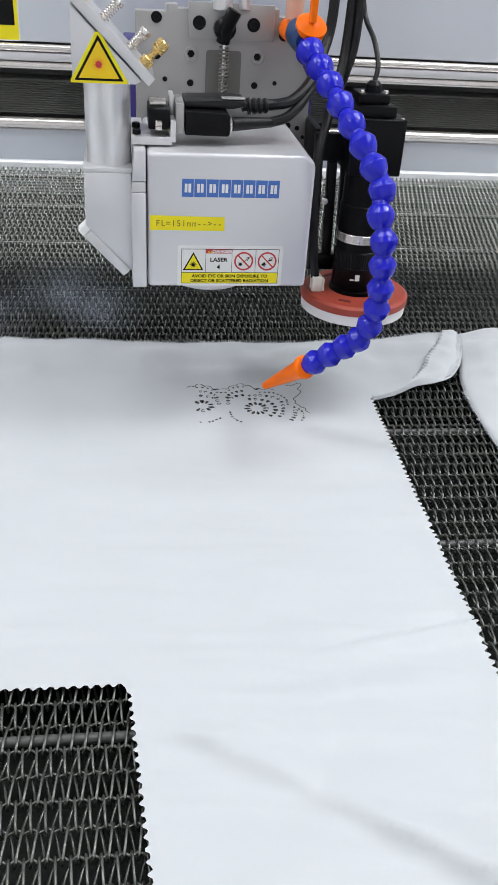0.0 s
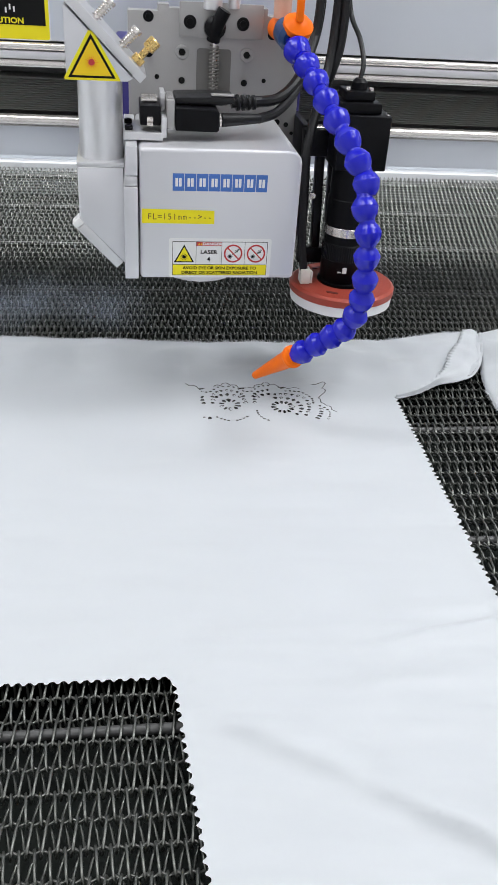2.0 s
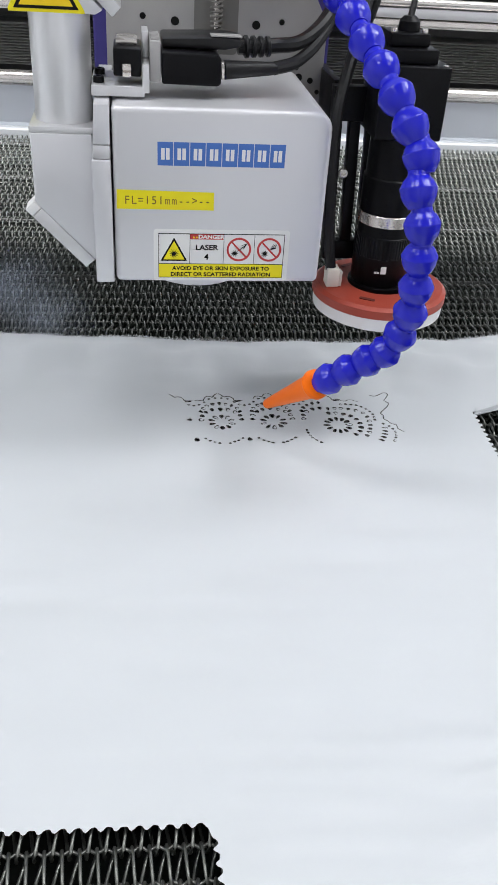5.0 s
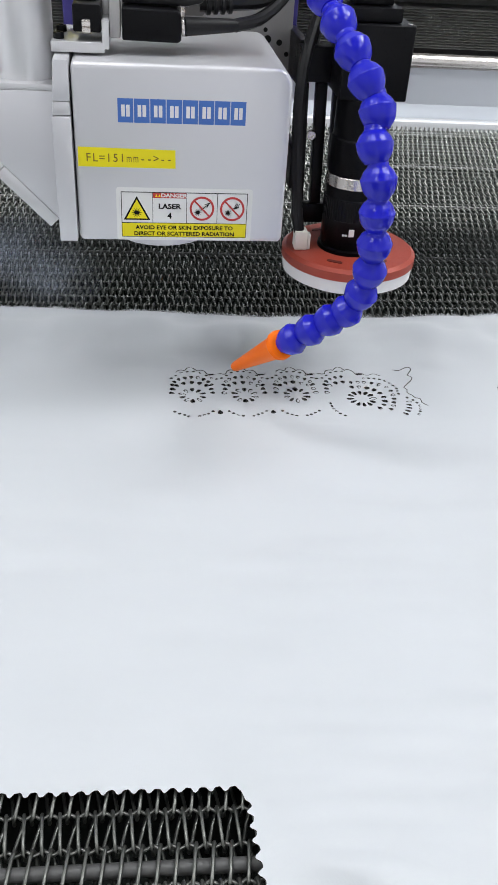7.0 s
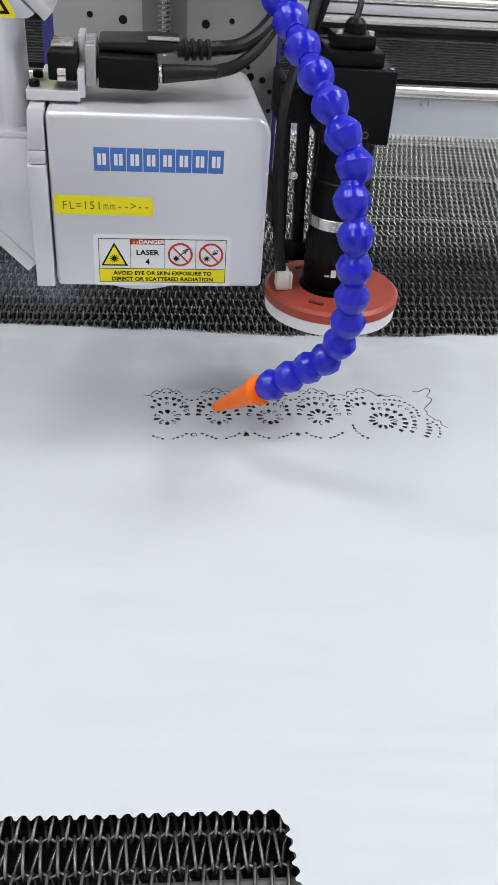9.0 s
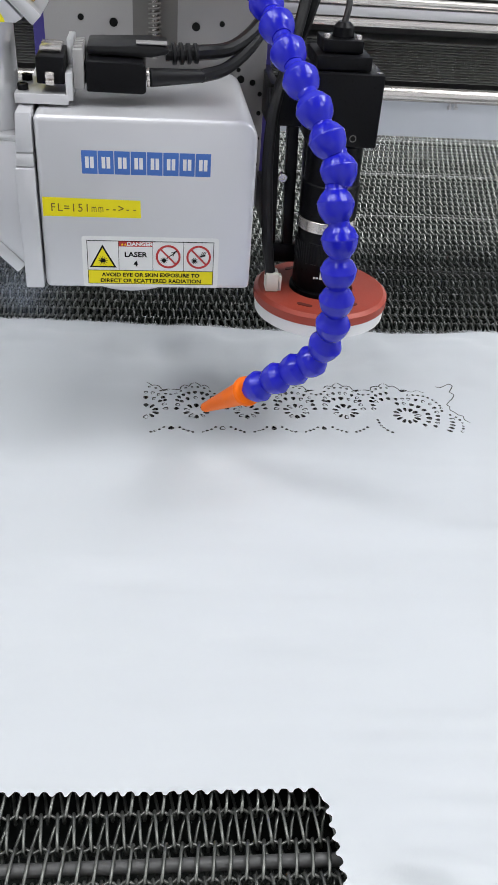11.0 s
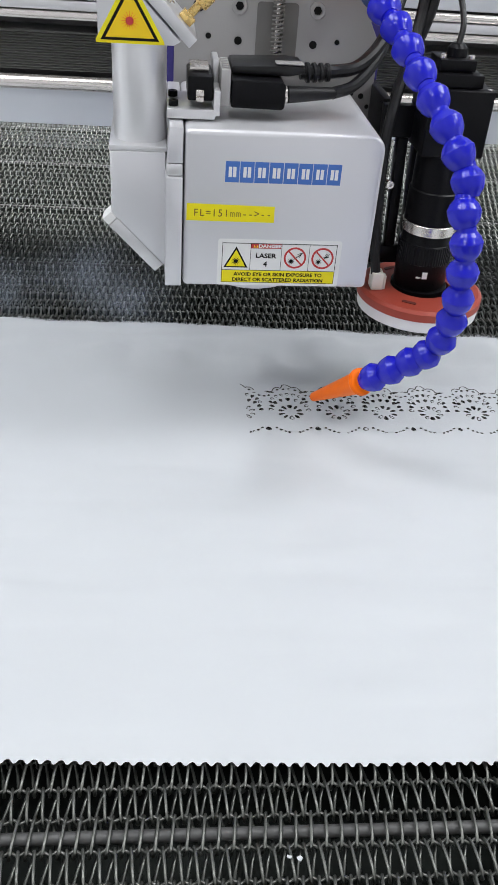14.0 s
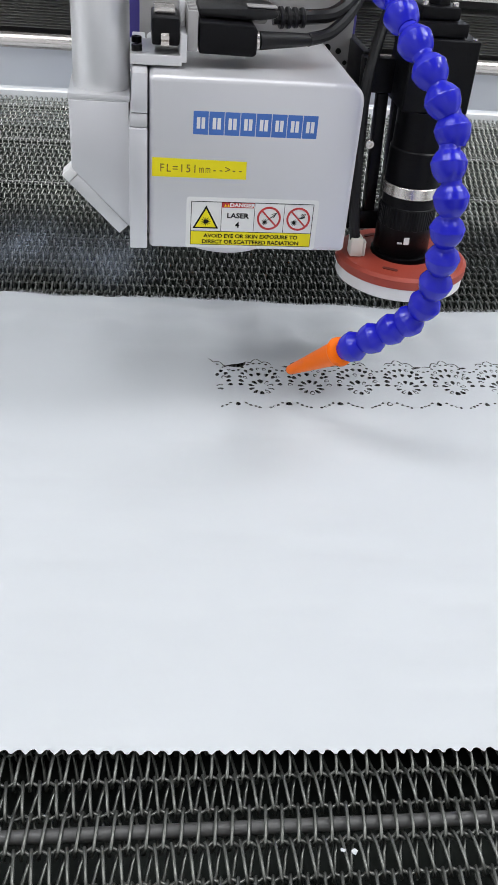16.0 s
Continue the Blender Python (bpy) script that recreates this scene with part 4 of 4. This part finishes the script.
    bm = prism([(-0.1175, 0.2345), (-0.0800, 0.2345), (-0.0800, 0.1530), (-0.0806, 0.1530), (-0.1175, 0.1920)], 0.0150, 0.083, 0)
    long_edge = [e for e in bm.edges if all(v.co.x < -0.117 and v.co.y < 0.016 for v in e.verts)]
    bmesh.ops.bevel(bm, geom=long_edge, offset=0.0012, segments=1, affect="EDGES")
    bevel(bm, 0.0005, 2, 25)
    part("mirror_housing", bm, SILVER, head, "silver mirror housing with a slanted foot")
    a, b = Vector((-0.1180, 0, 0.1925)), Vector((-0.0812, 0, 0.1536))
    n = Vector((-0.726, 0, -0.687))
    way = (b - a).normalized()
    # the first 6 mm are white in place of the glint on the end
    for name, p0, p1, mat, label in (("mirror_plate", a + way * 0.0064, b, ALUMINIUM, "silver mirror plate on the slanted foot"), ("plate_end_glint", a, a + way * 0.0060, WHITE_STICKER, "mirror plate end, its lamp glint painted white")):
        q = [p0 + n * 0.0001, p1 + n * 0.0001, p1 + n * 0.0082, p0 + n * 0.0082]
        part(name, prism([(p.x, p.z) for p in q], 0.0140, 0.0290, 0.0005), mat, head, label)
    # upper block
    block_ob = part("mirror_block", prism([(-0.1228, 0.3010), (-0.0750, 0.3010), (-0.0705, 0.3035), (-0.1210, 0.3540), (-0.1228, 0.3540)], 0.0200, 0.072, 0.0008), SILVER, head, "silver mirror block with a laser warning sticker")
    s, d = Vector((-0.0695, 0, 0.3045)), Vector((-0.707, 0, 0.707))
    up = Vector((0.707, 0, 0.707))
    w = [s - d * 0.006, s + d * 0.080, s + d * 0.080 + up * 0.0075, s - d * 0.006 + up * 0.0075]
    part("adjuster_plate", prism([(p.x, p.z) for p in w], 0.0185, 0.074, 0.0006), ALUMINIUM, head, "aluminium adjuster plate")
    base = s + up * 0.0078
    for k, (t, y) in enumerate(((0.021, 0.034), (0.049, 0.030))):
        p = base + d * t + Vector((0, y, 0))
        part("adjuster_screw", rod(p, p + up * 0.0165, 0.0022, 12), STEEL, head)
        pts = [p + up * (0.001 + 0.013 * i / 60) + (d * math.cos(i * 0.62) + Vector((0, 1, 0)) * math.sin(i * 0.62)) * 0.0036 for i in range(61)]
        part("adjuster_spring", sweep(pts, 0.0006, 6), STEEL, head, "bright coil spring")
        part("adjuster_cap", rod(p + up * 0.0145, p + up * 0.0185, 0.0046, 18, 0.0006), STEEL, head)
    for t, y in ((0.006, 0.032), (0.070, 0.032)):
        p = base + d * t + Vector((0, y, 0))
        part("brass_nut", lathe([(0.0052, 0), (0.0056, 0.0006), (0.0056, 0.005), (0.0050, 0.0056)], along(p, p + up), 6), BRASS, head, "brass lock nut")
        part("brass_shaft", rod(p + up * 0.005, p + up * 0.014, 0.0028, 14), BRASS, head)
        part("brass_knob", lathe([(0.0044, 0.0135), (0.0052, 0.0142), (0.0052, 0.0222), (0.0044, 0.023)], along(p, p + up), 14), BRASS, head, "knurled brass knob", 20)
    # laser warning sticker
    y = 0.0199
    cx, cz = -0.1027, 0.3145
    outer = [(-0.1240, 0.3012), (-0.0808, 0.3012), (-0.0812, 0.3030), (-0.1008, 0.3370), (-0.1046, 0.3370), (-0.1242, 0.3030)]
    st = sticker("warning_sticker", outer, y, YELLOW, block_ob, "yellow triangular laser warning sticker")
    sticker("sticker_border", [(-0.1212, 0.3030), (-0.0842, 0.3030), (-0.1027, 0.3350)], y - 0.00014, INK, st)
    sticker("sticker_field", [(-0.1180, 0.3047), (-0.0874, 0.3047), (-0.1027, 0.3312)], y - 0.00028, AMBER, st)
    sticker("beam_mark", burst(cx, cz, 0.0016, 0.0062, 16), y - 0.0004, ORANGE_STICKER, st)
    sticker("beam_mark", polar(cx, cz, 0.0024, 14), y - 0.0005, RED_STICKER, st)


def build_carriage(head):
    """Mounting plate with screws, clamp lever and spring, on its indigo slide."""
    plate = part("carriage_plate", prism([(-0.0720, 0.150), (0.0885, 0.150), (0.0885, 0.2850), (0.0800, 0.3000), (0.0800, 0.3400), (0.0550, 0.3400), (0.0550, 0.3460), (0.0450, 0.3460), (0.0450, 0.3430), (-0.0350, 0.3430), (-0.0350, 0.3460), (-0.0450, 0.3460), (-0.0450, 0.3400), (-0.0720, 0.3400)], 0.142, 0.158, 0.0008), PLATE, head, "machined aluminium mounting plate")
    part("plate_head", prism([(-0.0260, 0.3205), (0.0500, 0.3205), (0.0500, 0.3490), (-0.0260, 0.3490)], 0.1375, 0.1418, 0.0006), PLATE, head, "raised machined head of the plate")
    part("scanner_mount", block(-0.060, 0.064, 0.1285, 0.1415, 0.160, 0.252, 0.001), BLACK_METAL, head)
    part("slide", block(-0.0820, 0.0945, 0.1585, 0.2250, 0.150, 0.3120, 0.002), INDIGO, head, "indigo carriage slide on the gantry")
    part("runner", block(-0.070, 0.080, 0.2255, 0.2430, 0.2140, 0.2960, 0.002), BLACK_METAL, head, "black rail runner")
    for x, z in ((-0.0231, 0.3073), (0.0368, 0.3068)):
        socket_screw("plate_screw", x, 0.1419, z, 0.0062, head, PLATE, 0.0022, "steel cap screw")
        # black insert gives the socket its shade
        part("hex_socket", rod((x, 0.1405, z), (x, 0.14132, z), 0.0032, 6), INK, plate, "black insert for the shade in the hexagon socket")
    # black screw heads stand in for the shaded insides of the counterbores
    for x, z, y, r in ((-0.0166, 0.3330, 0.1374, 0.0058), (0.0316, 0.3330, 0.1374, 0.0058), (-0.0537, 0.3355, 0.1419, 0.0048), (-0.0537, 0.3060, 0.1419, 0.0044), (0.0602, 0.3250, 0.1419, 0.0046)):
        socket_screw("counterbore", x, y, z, r, head, BLACK_METAL, 0.0008, "black screw head in place of a shaded hole")
    # flat black discs for the shade inside the pin holes
    for x, z, r in ((-0.0461, 0.2853, 0.0022), (-0.0231, 0.2828, 0.0030), (0.0357, 0.2824, 0.0030), (0.0545, 0.2850, 0.0020), (0.0700, 0.2480, 0.0028), (0.0790, 0.2460, 0.0022), (0.0700, 0.2390, 0.0016), (0.0680, 0.2545, 0.0016), (0.0850, 0.2380, 0.0017), (0.0850, 0.2240, 0.0017), (0.0850, 0.2050, 0.0017), (0.0850, 0.1850, 0.0017)):
        part("pin_hole", rod((x, 0.1416, z), (x, 0.1421, z), r, 14), INK, plate, "black disc for the shade in a pin hole")
    # flat piece in a darker plate colour for the recess's shade
    part("spring_slot", prism(rounded(-0.0095, 0.0223, 0.2620, 0.3110, 0.003), 0.1408, 0.1417, 0), DULL_AND_SHADED, head, "grey plate, darkened for the shade of the spring's recess")
    pts = [Vector((0.0060 + 0.0040 * math.cos(i * 0.75), 0.1345 + 0.0040 * math.sin(i * 0.75), 0.268 + 0.047 * i / 130)) for i in range(131)]
    part("clamp_spring", sweep(pts, 0.0008, 6), DULL_AND_SHADED, head, "dull steel coil spring")
    part("clamp_screw", rod((0.0060, 0.1345, 0.262), (0.0060, 0.1345, 0.322), 0.0020, 12), STEEL, head)
    part("clamp_lever", sweep(spline([(0.0042, 0.132, 0.3190), (0.0048, 0.131, 0.3225), (0.0060, 0.128, 0.3290), (0.0090, 0.126, 0.3370), (0.0130, 0.125, 0.3450)], 5), 0.0062, 12), BLACK, head, "black clamp lever")
    part("lever_hub", lathe([(0.006, 0), (0.0095, 0.003), (0.0098, 0.009), (0.006, 0.012)], along((0.0045, 0.1365, 0.3290), (0.0060, 0.1200, 0.3315)), 18), BLACK, head)
    part("post", rod((0.0035, 0.136, 0.344), (0.0035, 0.136, 0.375), 0.0085, 20, 0.0006), ALUMINIUM, head, "bright adjusting post")
    part("post_cap", rod((0.0230, 0.139, 0.345), (0.0230, 0.139, 0.372), 0.0055, 18, 0.0006), ALUMINIUM, head)


def build_camera(head):
    """Sighting camera with its lens, slotted bracket and ring light."""
    part("camera_body", block(0.1095, 0.1570, 0.0520, 0.1000, 0.2265, 0.2745, 0.0013, 3), BLACK_METAL, head, "black camera body")
    part("camera_lid", block(0.1105, 0.1478, 0.0560, 0.0960, 0.2750, 0.2840, 0.0012), BLACK_METAL, head)
    part("camera_plug", block(0.1150, 0.1420, 0.0620, 0.0900, 0.2845, 0.2925, 0.0012), BLACK, head)
    part("plug_neck", lathe([(0.0075, 0), (0.0070, 0.006), (0.0040, 0.009)], Matrix.Translation((0.1300, 0.076, 0.2926)), 16), BLACK, head)
    for x in (0.1180, 0.1390):
        part("plug_screw", lathe([(0.0022, 0), (0.0022, 0.0022), (0.0016, 0.0026)], Matrix.Translation((x, 0.068, 0.2926)), 12), STEEL, head)
    part("body_fixing", rod((0.1535, 0.0560, 0.2746), (0.1535, 0.0560, 0.2752), 0.0018, 12), STEEL, head)
    part("screw_rim", ring_bm(0.1400, 0.2330, 0.0019, 0.0024, 0.0517, 0.0523, 16), DULL_AND_SHADED, head)
    # black disc for the shade inside the screw hole
    part("body_fixing", rod((0.1400, 0.0518, 0.2330), (0.1400, 0.0521, 0.2330), 0.0018, 12), INK, head)
    cx, cy = 0.1325, 0.0700
    m = Matrix.Translation((cx, cy, 0))
    part("lens_barrel", lathe([(0.0205, 0.1180), (0.0215, 0.1195), (0.0215, 0.1560), (0.0208, 0.1565), (0.0208, 0.1640)], m, 40), BLACK_METAL, head, "black lens barrel")
    part("lens_ring", lathe([(0.0213, 0.1642), (0.0217, 0.1646), (0.0217, 0.1722), (0.0213, 0.1726)], m, 40), STEEL, head, "bright metal lens ring")
    grip = lathe([(0.0212, 0.1400), (0.0219, 0.1404), (0.0219, 0.1552), (0.0212, 0.1556)], m, 120)
    for i, v in enumerate(grip.verts):
        q = 1.0 if i % 2 else 0.984
        v.co.x, v.co.y = cx + (v.co.x - cx) * q, cy + (v.co.y - cy) * q
    part("grip_ring", grip, BLACK_METAL, head, "black ribbed focus ring", 20)
    part("lens_neck", lathe([(0.0212, 0.1728), (0.0212, 0.1980), (0.0200, 0.1990), (0.0200, 0.2262)], m, 40), BLACK, head)
    part("lens_foot", lathe([(0.0225, 0.1100), (0.0235, 0.1115), (0.0235, 0.1175), (0.0220, 0.1178)], m, 40), BLACK_METAL, head)
    part("serial_patch", prism(quad(cx - 0.0050, cx - 0.0010, 0.1300, 0.1355), cy - 0.02205, cy - 0.0212, 0), WHITE_STICKER, head, "small white code patch")
    for k in range(4):
        part("lens_mark", prism(quad(cx - 0.0095 + 0.001 * k, cx - 0.0089 + 0.001 * k, 0.1300, 0.1312), cy - 0.0211, cy - 0.0196, 0), WHITE_STICKER, head)
    # ring light: red carrier over a white diffuser
    rx, ry, R = 0.1325, 0.0640, 0.0515
    m = Matrix.Translation((rx, ry, 0))
    ring = part("ring_light", lathe([(R - 0.0005, 0.1085), (R, 0.1090), (R, 0.1150), (R - 0.0030, 0.1172), (0.0248, 0.1176), (0.0245, 0.1085)], m, 56), RED, head, "brick red ring light carrier")
    part("diffuser", lathe([(R - 0.0055, 0.0968), (R - 0.0015, 0.0990), (R - 0.0008, 0.1083), (0.024, 0.1083), (0.024, 0.0968)], m, 56), DIFFUSER, ring, "white ring light diffuser")
    # flat darker red patches give the slots their shade
    for a in (-118, -62, 60, 120):
        c, s = math.cos(radians(a)), math.sin(radians(a))
        bm = prism(rounded(-0.0060, 0.0060, -0.0018, 0.0018, 0.0017), 0.0, 0.0005, 0)
        bm.transform(Matrix.Translation((rx + 0.037 * c, ry + 0.037 * s, 0.1174)) @ pose(0, 0, 0, 0, 0, a + 90) @ pose(0, 0, 0, 90))
        part("vent_slot", bm, RED_SHADE, ring, "flat darker red patch for the shade in a slot")
    part("ring_plug", block(0.0880, 0.0975, 0.0520, 0.0640, 0.1177, 0.1320, 0.0008), WHITE_PLUG, head, "white cable connector")
    part("ring_plug_latch", block(0.0980, 0.1000, 0.0535, 0.0600, 0.1177, 0.1295, 0.0004), WHITE_PLUG, head)
    cable("ring_cable", [(0.0915, 0.058, 0.130), (0.0882, 0.058, 0.150), (0.0850, 0.058, 0.185), (0.0836, 0.060, 0.215), (0.0860, 0.068, 0.243), (0.0930, 0.082, 0.265), (0.103, 0.100, 0.290), (0.112, 0.118, 0.325), (0.118, 0.135, 0.40)], 0.0041, RUBBER, head, "black ring light cable")
    cable("camera_cable", [(0.1300, 0.076, 0.300), (0.1335, 0.084, 0.313), (0.1320, 0.10, 0.330), (0.127, 0.125, 0.350), (0.122, 0.14, 0.40)], 0.0022, GREY_RUBBER, head, "grey camera cable")
    cable("power_cable", [(0.098, 0.120, 0.230), (0.104, 0.116, 0.270), (0.113, 0.114, 0.300), (0.1205, 0.120, 0.330), (0.123, 0.13, 0.40)], 0.0042, RUBBER, head, "thick black power cable")
    # slotted bracket bars
    def lean(x, z):
        return x - (z - 0.2285) * 0.038
    for x0, x1 in ((0.0870, 0.0944), (0.1003, 0.1080), (0.1132, 0.1180)):
        part("bracket_bar", prism([(lean(x0, 0.142), 0.142), (lean(x1, 0.142), 0.142), (lean(x1, 0.230), 0.230), (lean(x0, 0.230), 0.230)], 0.0860, 0.0960, 0.0004), BLACK_METAL, head, "black slotted bracket bar")
    for z0, z1 in ((0.2304, 0.2540), (0.1270, 0.1416)):
        part("bracket_end", prism([(lean(0.0870, z0), z0), (lean(0.1180, z0), z0), (lean(0.1180, z1), z1), (lean(0.0870, z1), z1)], 0.0860, 0.0960, 0.0006), BLACK_METAL, head)
    part("bracket_screw", lathe([(0.0036, 0), (0.0036, 0.002), (0.003, 0.0026), (0.0016, 0.0026), (0.0015, 0.001), (0.0001, 0.001)], Matrix.Translation((0.0990, 0.0858, 0.194)) @ pose(0, 0, 0, 90), 16), STEEL, head, "steel cap screw")
    part("bracket_foot", block(0.0872, 0.0935, 0.0960, 0.1415, 0.150, 0.180, 0.001), BLACK_METAL, head)
    part("bracket_arm", block(0.0872, 0.0935, 0.0965, 0.1580, 0.225, 0.256, 0.001), BLACK_METAL, head)


HOSE = ((0.0677, 0.060, 0.3241), (0.0729, 0.040, 0.3155), (0.0775, 0.020, 0.3065), (0.0826, 0.000, 0.2960), (0.0885, -0.018, 0.2850), (0.0950, -0.0345, 0.2735), (0.1020, -0.0460, 0.2605), (0.1090, -0.0540, 0.2460), (0.1078, -0.0630, 0.2288), (0.1112, -0.0695, 0.2105), (0.1127, -0.0705, 0.1912), (0.1143, -0.0690, 0.1715), (0.1148, -0.0655, 0.1530), (0.1132, -0.0590, 0.1345), (0.1072, -0.0530, 0.1190), (0.0975, -0.0495, 0.1105), (0.0862, -0.0455, 0.1010), (0.0757, -0.0390, 0.0905))


def smoke_material():
    """Thin grey-blue haze that fades out towards its rim."""
    m = bpy.data.materials.new("thin_smoke")
    m.use_nodes = True
    nodes, links = m.node_tree.nodes, m.node_tree.links
    b = nodes["Principled BSDF"]
    b.inputs["Base Color"].default_value = (0.40, 0.46, 0.56, 1)
    b.inputs["Roughness"].default_value = 1.0
    b.inputs["Specular IOR Level"].default_value = 0.0
    place = nodes.new("ShaderNodeTexCoord")
    ball = nodes.new("ShaderNodeTexGradient")
    ball.gradient_type = "QUADRATIC_SPHERE"
    size = nodes.new("ShaderNodeMapping")
    size.inputs["Scale"].default_value = (1 / 0.075, 1 / 0.075, 1 / 0.040)
    links.new(place.outputs["Object"], size.inputs["Vector"])
    links.new(size.outputs[0], ball.inputs["Vector"])
    curl = nodes.new("ShaderNodeTexNoise")
    curl.inputs["Scale"].default_value = 15
    curl.inputs["Detail"].default_value = 3
    curl.inputs["Distortion"].default_value = 1.2
    links.new(place.outputs["Object"], curl.inputs["Vector"])
    soft = nodes.new("ShaderNodeMapRange")
    soft.inputs[1].default_value, soft.inputs[2].default_value = 0.28, 0.70
    soft.inputs[3].default_value, soft.inputs[4].default_value = 0.0, 0.62
    links.new(curl.outputs["Fac"], soft.inputs[0])
    both = nodes.new("ShaderNodeMath")
    both.operation = "MULTIPLY"
    links.new(ball.outputs["Fac"], both.inputs[0])
    links.new(soft.outputs[0], both.inputs[1])
    links.new(both.outputs[0], b.inputs["Alpha"])
    return m


def build_smoke():
    """Wisps that hang over the belt behind the cloth, each a curled veil."""
    haze = smoke_material()
    out = []
    for k, (x, y, z, turn) in enumerate(((-0.125, 0.222, 0.026, -8), (-0.180, 0.245, 0.036, 14), (-0.235, 0.222, 0.028, 4))):
        bm = bmesh.new()
        grid = []
        for i in range(21):
            row = []
            for j in range(13):
                u, v = (i / 20 - 0.5) * 0.15, (j / 12 - 0.5) * 0.08
                row.append(bm.verts.new((u, 0.012 * noise.noise((u * 20, v * 20, k * 3.1)) + 0.25 * u * u * 10 * 0.1, v)))
            grid.append(row)
        for a, b in zip(grid, grid[1:]):
            for j in range(12):
                bm.faces.new((a[j], a[j + 1], b[j + 1], b[j]))
        ob = part("smoke_wisp", bm, haze, None, "", 80)
        tagged(ob, "thin pale smoke drifting over the dark wire belt", "smoke", "smoke wisps", "stuff")
        ob.visible_shadow = False
        out.append((ob, x, y, z, turn))
    return out


def build_hose(head):
    """Jointed air hose from its tap down to the orange nozzle."""
    pts = [Vector(p) for p in HOSE]
    hose = part("air_hose", sweep(spline(pts, 4), 0.0058, 12), BLUE_PLASTIC, head, "blue jointed air hose")
    for i, p in enumerate(pts):
        q = pts[min(i + 1, len(pts) - 1)]
        back = pts[max(i - 1, 0)]
        way = (q - back).normalized()
        r = 0.0108 if i else 0.0116
        # a cup below the rim, a domed shoulder and a narrow neck above it
        prof = [(r * a, r * b) for a, b in ((0.57, -1.00), (0.61, -0.92), (0.71, -0.80), (0.83, -0.64), (0.925, -0.43), (0.98, -0.21), (1.01, 0.0), (1.025, 0.06), (1.015, 0.13), (0.975, 0.19), (0.93, 0.28), (0.86, 0.43), (0.76, 0.57), (0.65, 0.67), (0.58, 0.77), (0.56, 1.00))]
        part("hose_joint", lathe(prof, along(p, p - way), 28), BLUE_PLASTIC, hose, "", 60)
    base, tip = Vector((0.0690, -0.0335, 0.0835)), Vector((0.0421, 0.0090, 0.0412))
    n = (tip - base).length
    part("nozzle", lathe([(0.0075, -0.002), (0.0104, 0.0), (0.0108, 0.003), (0.0098, 0.0046), (0.0088, 0.0065), (0.0037, n - 0.001), (0.0033, n), (0.0020, n), (0.0020, n - 0.004)], along(base, tip), 26), ORANGE, head, "orange tapered air nozzle")
    # tap at the upper end
    part("tap_body", lathe([(0.0085, -0.010), (0.0120, -0.006), (0.0125, 0.008), (0.0095, 0.016)], along((0.0640, 0.078, 0.3330), (0.0610, 0.100, 0.3380)), 22), TEAL, head, "dark blue tap body")
    part("tap_seat", rod((0.0640, 0.100, 0.331), (0.0640, 0.141, 0.331), 0.0095, 22, 0.001), ORANGE, head, "orange hose seat")
    part("tap_knob", lathe([(0.0060, -0.002), (0.0128, 0.0), (0.0132, 0.005), (0.0090, 0.009), (0.0050, 0.011)], along((0.0690, 0.074, 0.3385), (0.0705, 0.066, 0.3500)), 22), ORANGE, head, "orange tap knob")
    part("tap_handle", prism(rounded(0.0655, 0.0715, 0.345, 0.372, 0.002), 0.060, 0.066, 0.001), ORANGE, head)
    part("tap_pipe", rod((0.0640, 0.120, 0.3415), (0.0640, 0.120, 0.40), 0.0080, 20), PEACH, head, "pale peach supply pipe")


def build_head():
    head = thing("laser_head", "silver laser scanning head with camera and blue air hose", "machine", at=(0, 0, 0))
    build_scanner(head)
    build_connector(head)
    build_mirror_arm(head)
    build_carriage(head)
    build_camera(head)
    build_hose(head)
    return head


gantry = build_gantry()
head = build_head()
wisps = build_smoke()


# ---------------------------------------------------------------- what moves
def head_x(t):
    for (a, xa, _), (b, xb, _) in zip(TRAVEL, TRAVEL[1:]):
        if a <= t <= b:
            return xa + (xb - xa) * (t - a) / (b - a)
    return TRAVEL[-1][1]


def motions():
    walk(head, [(t, pose(x, y, 0, 0, 0, HEAD_YAW)) for t, x, y in TRAVEL])
    walk(gantry, [(t, pose(0, y, 0)) for t, x, y in TRAVEL])
    # smoke trails beside the head and sways slowly
    for k, (ob, x, y, z, turn) in enumerate(wisps):
        rows = []
        for i in range(17):
            sway = math.sin(i * 0.9 + 2 * k)
            rows.append((float(i), pose(head_x(i) + x + 0.018 * sway, y + 0.012 * math.cos(i * 0.7 + k), z + 0.006 * sway, -28, 0, turn + 10 * sway)))
        walk(ob, rows)
    # a scrap falls when the scanning field has passed it
    for edge, scrap in scraps:
        lead = 0.003
        cut = [k / 10 for k in range(0, 161) if head_x(k / 10) - lead <= edge]
        below = pose(0, 0, -0.034)
        if edge > TRAVEL[0][1] - 0.012:
            walk(scrap, [(0.0, below), (16.0, below)])
        elif not cut:
            walk(scrap, [(0.0, pose(0, 0, 0)), (16.0, pose(0, 0, 0))])
        else:
            t = max(0.2, cut[0])
            walk(scrap, [(0.0, pose(0, 0, 0)), (t - 0.1, pose(0, 0, 0)), (t, below)] + ([(16.0, below)] if t < 16 else []))


motions()
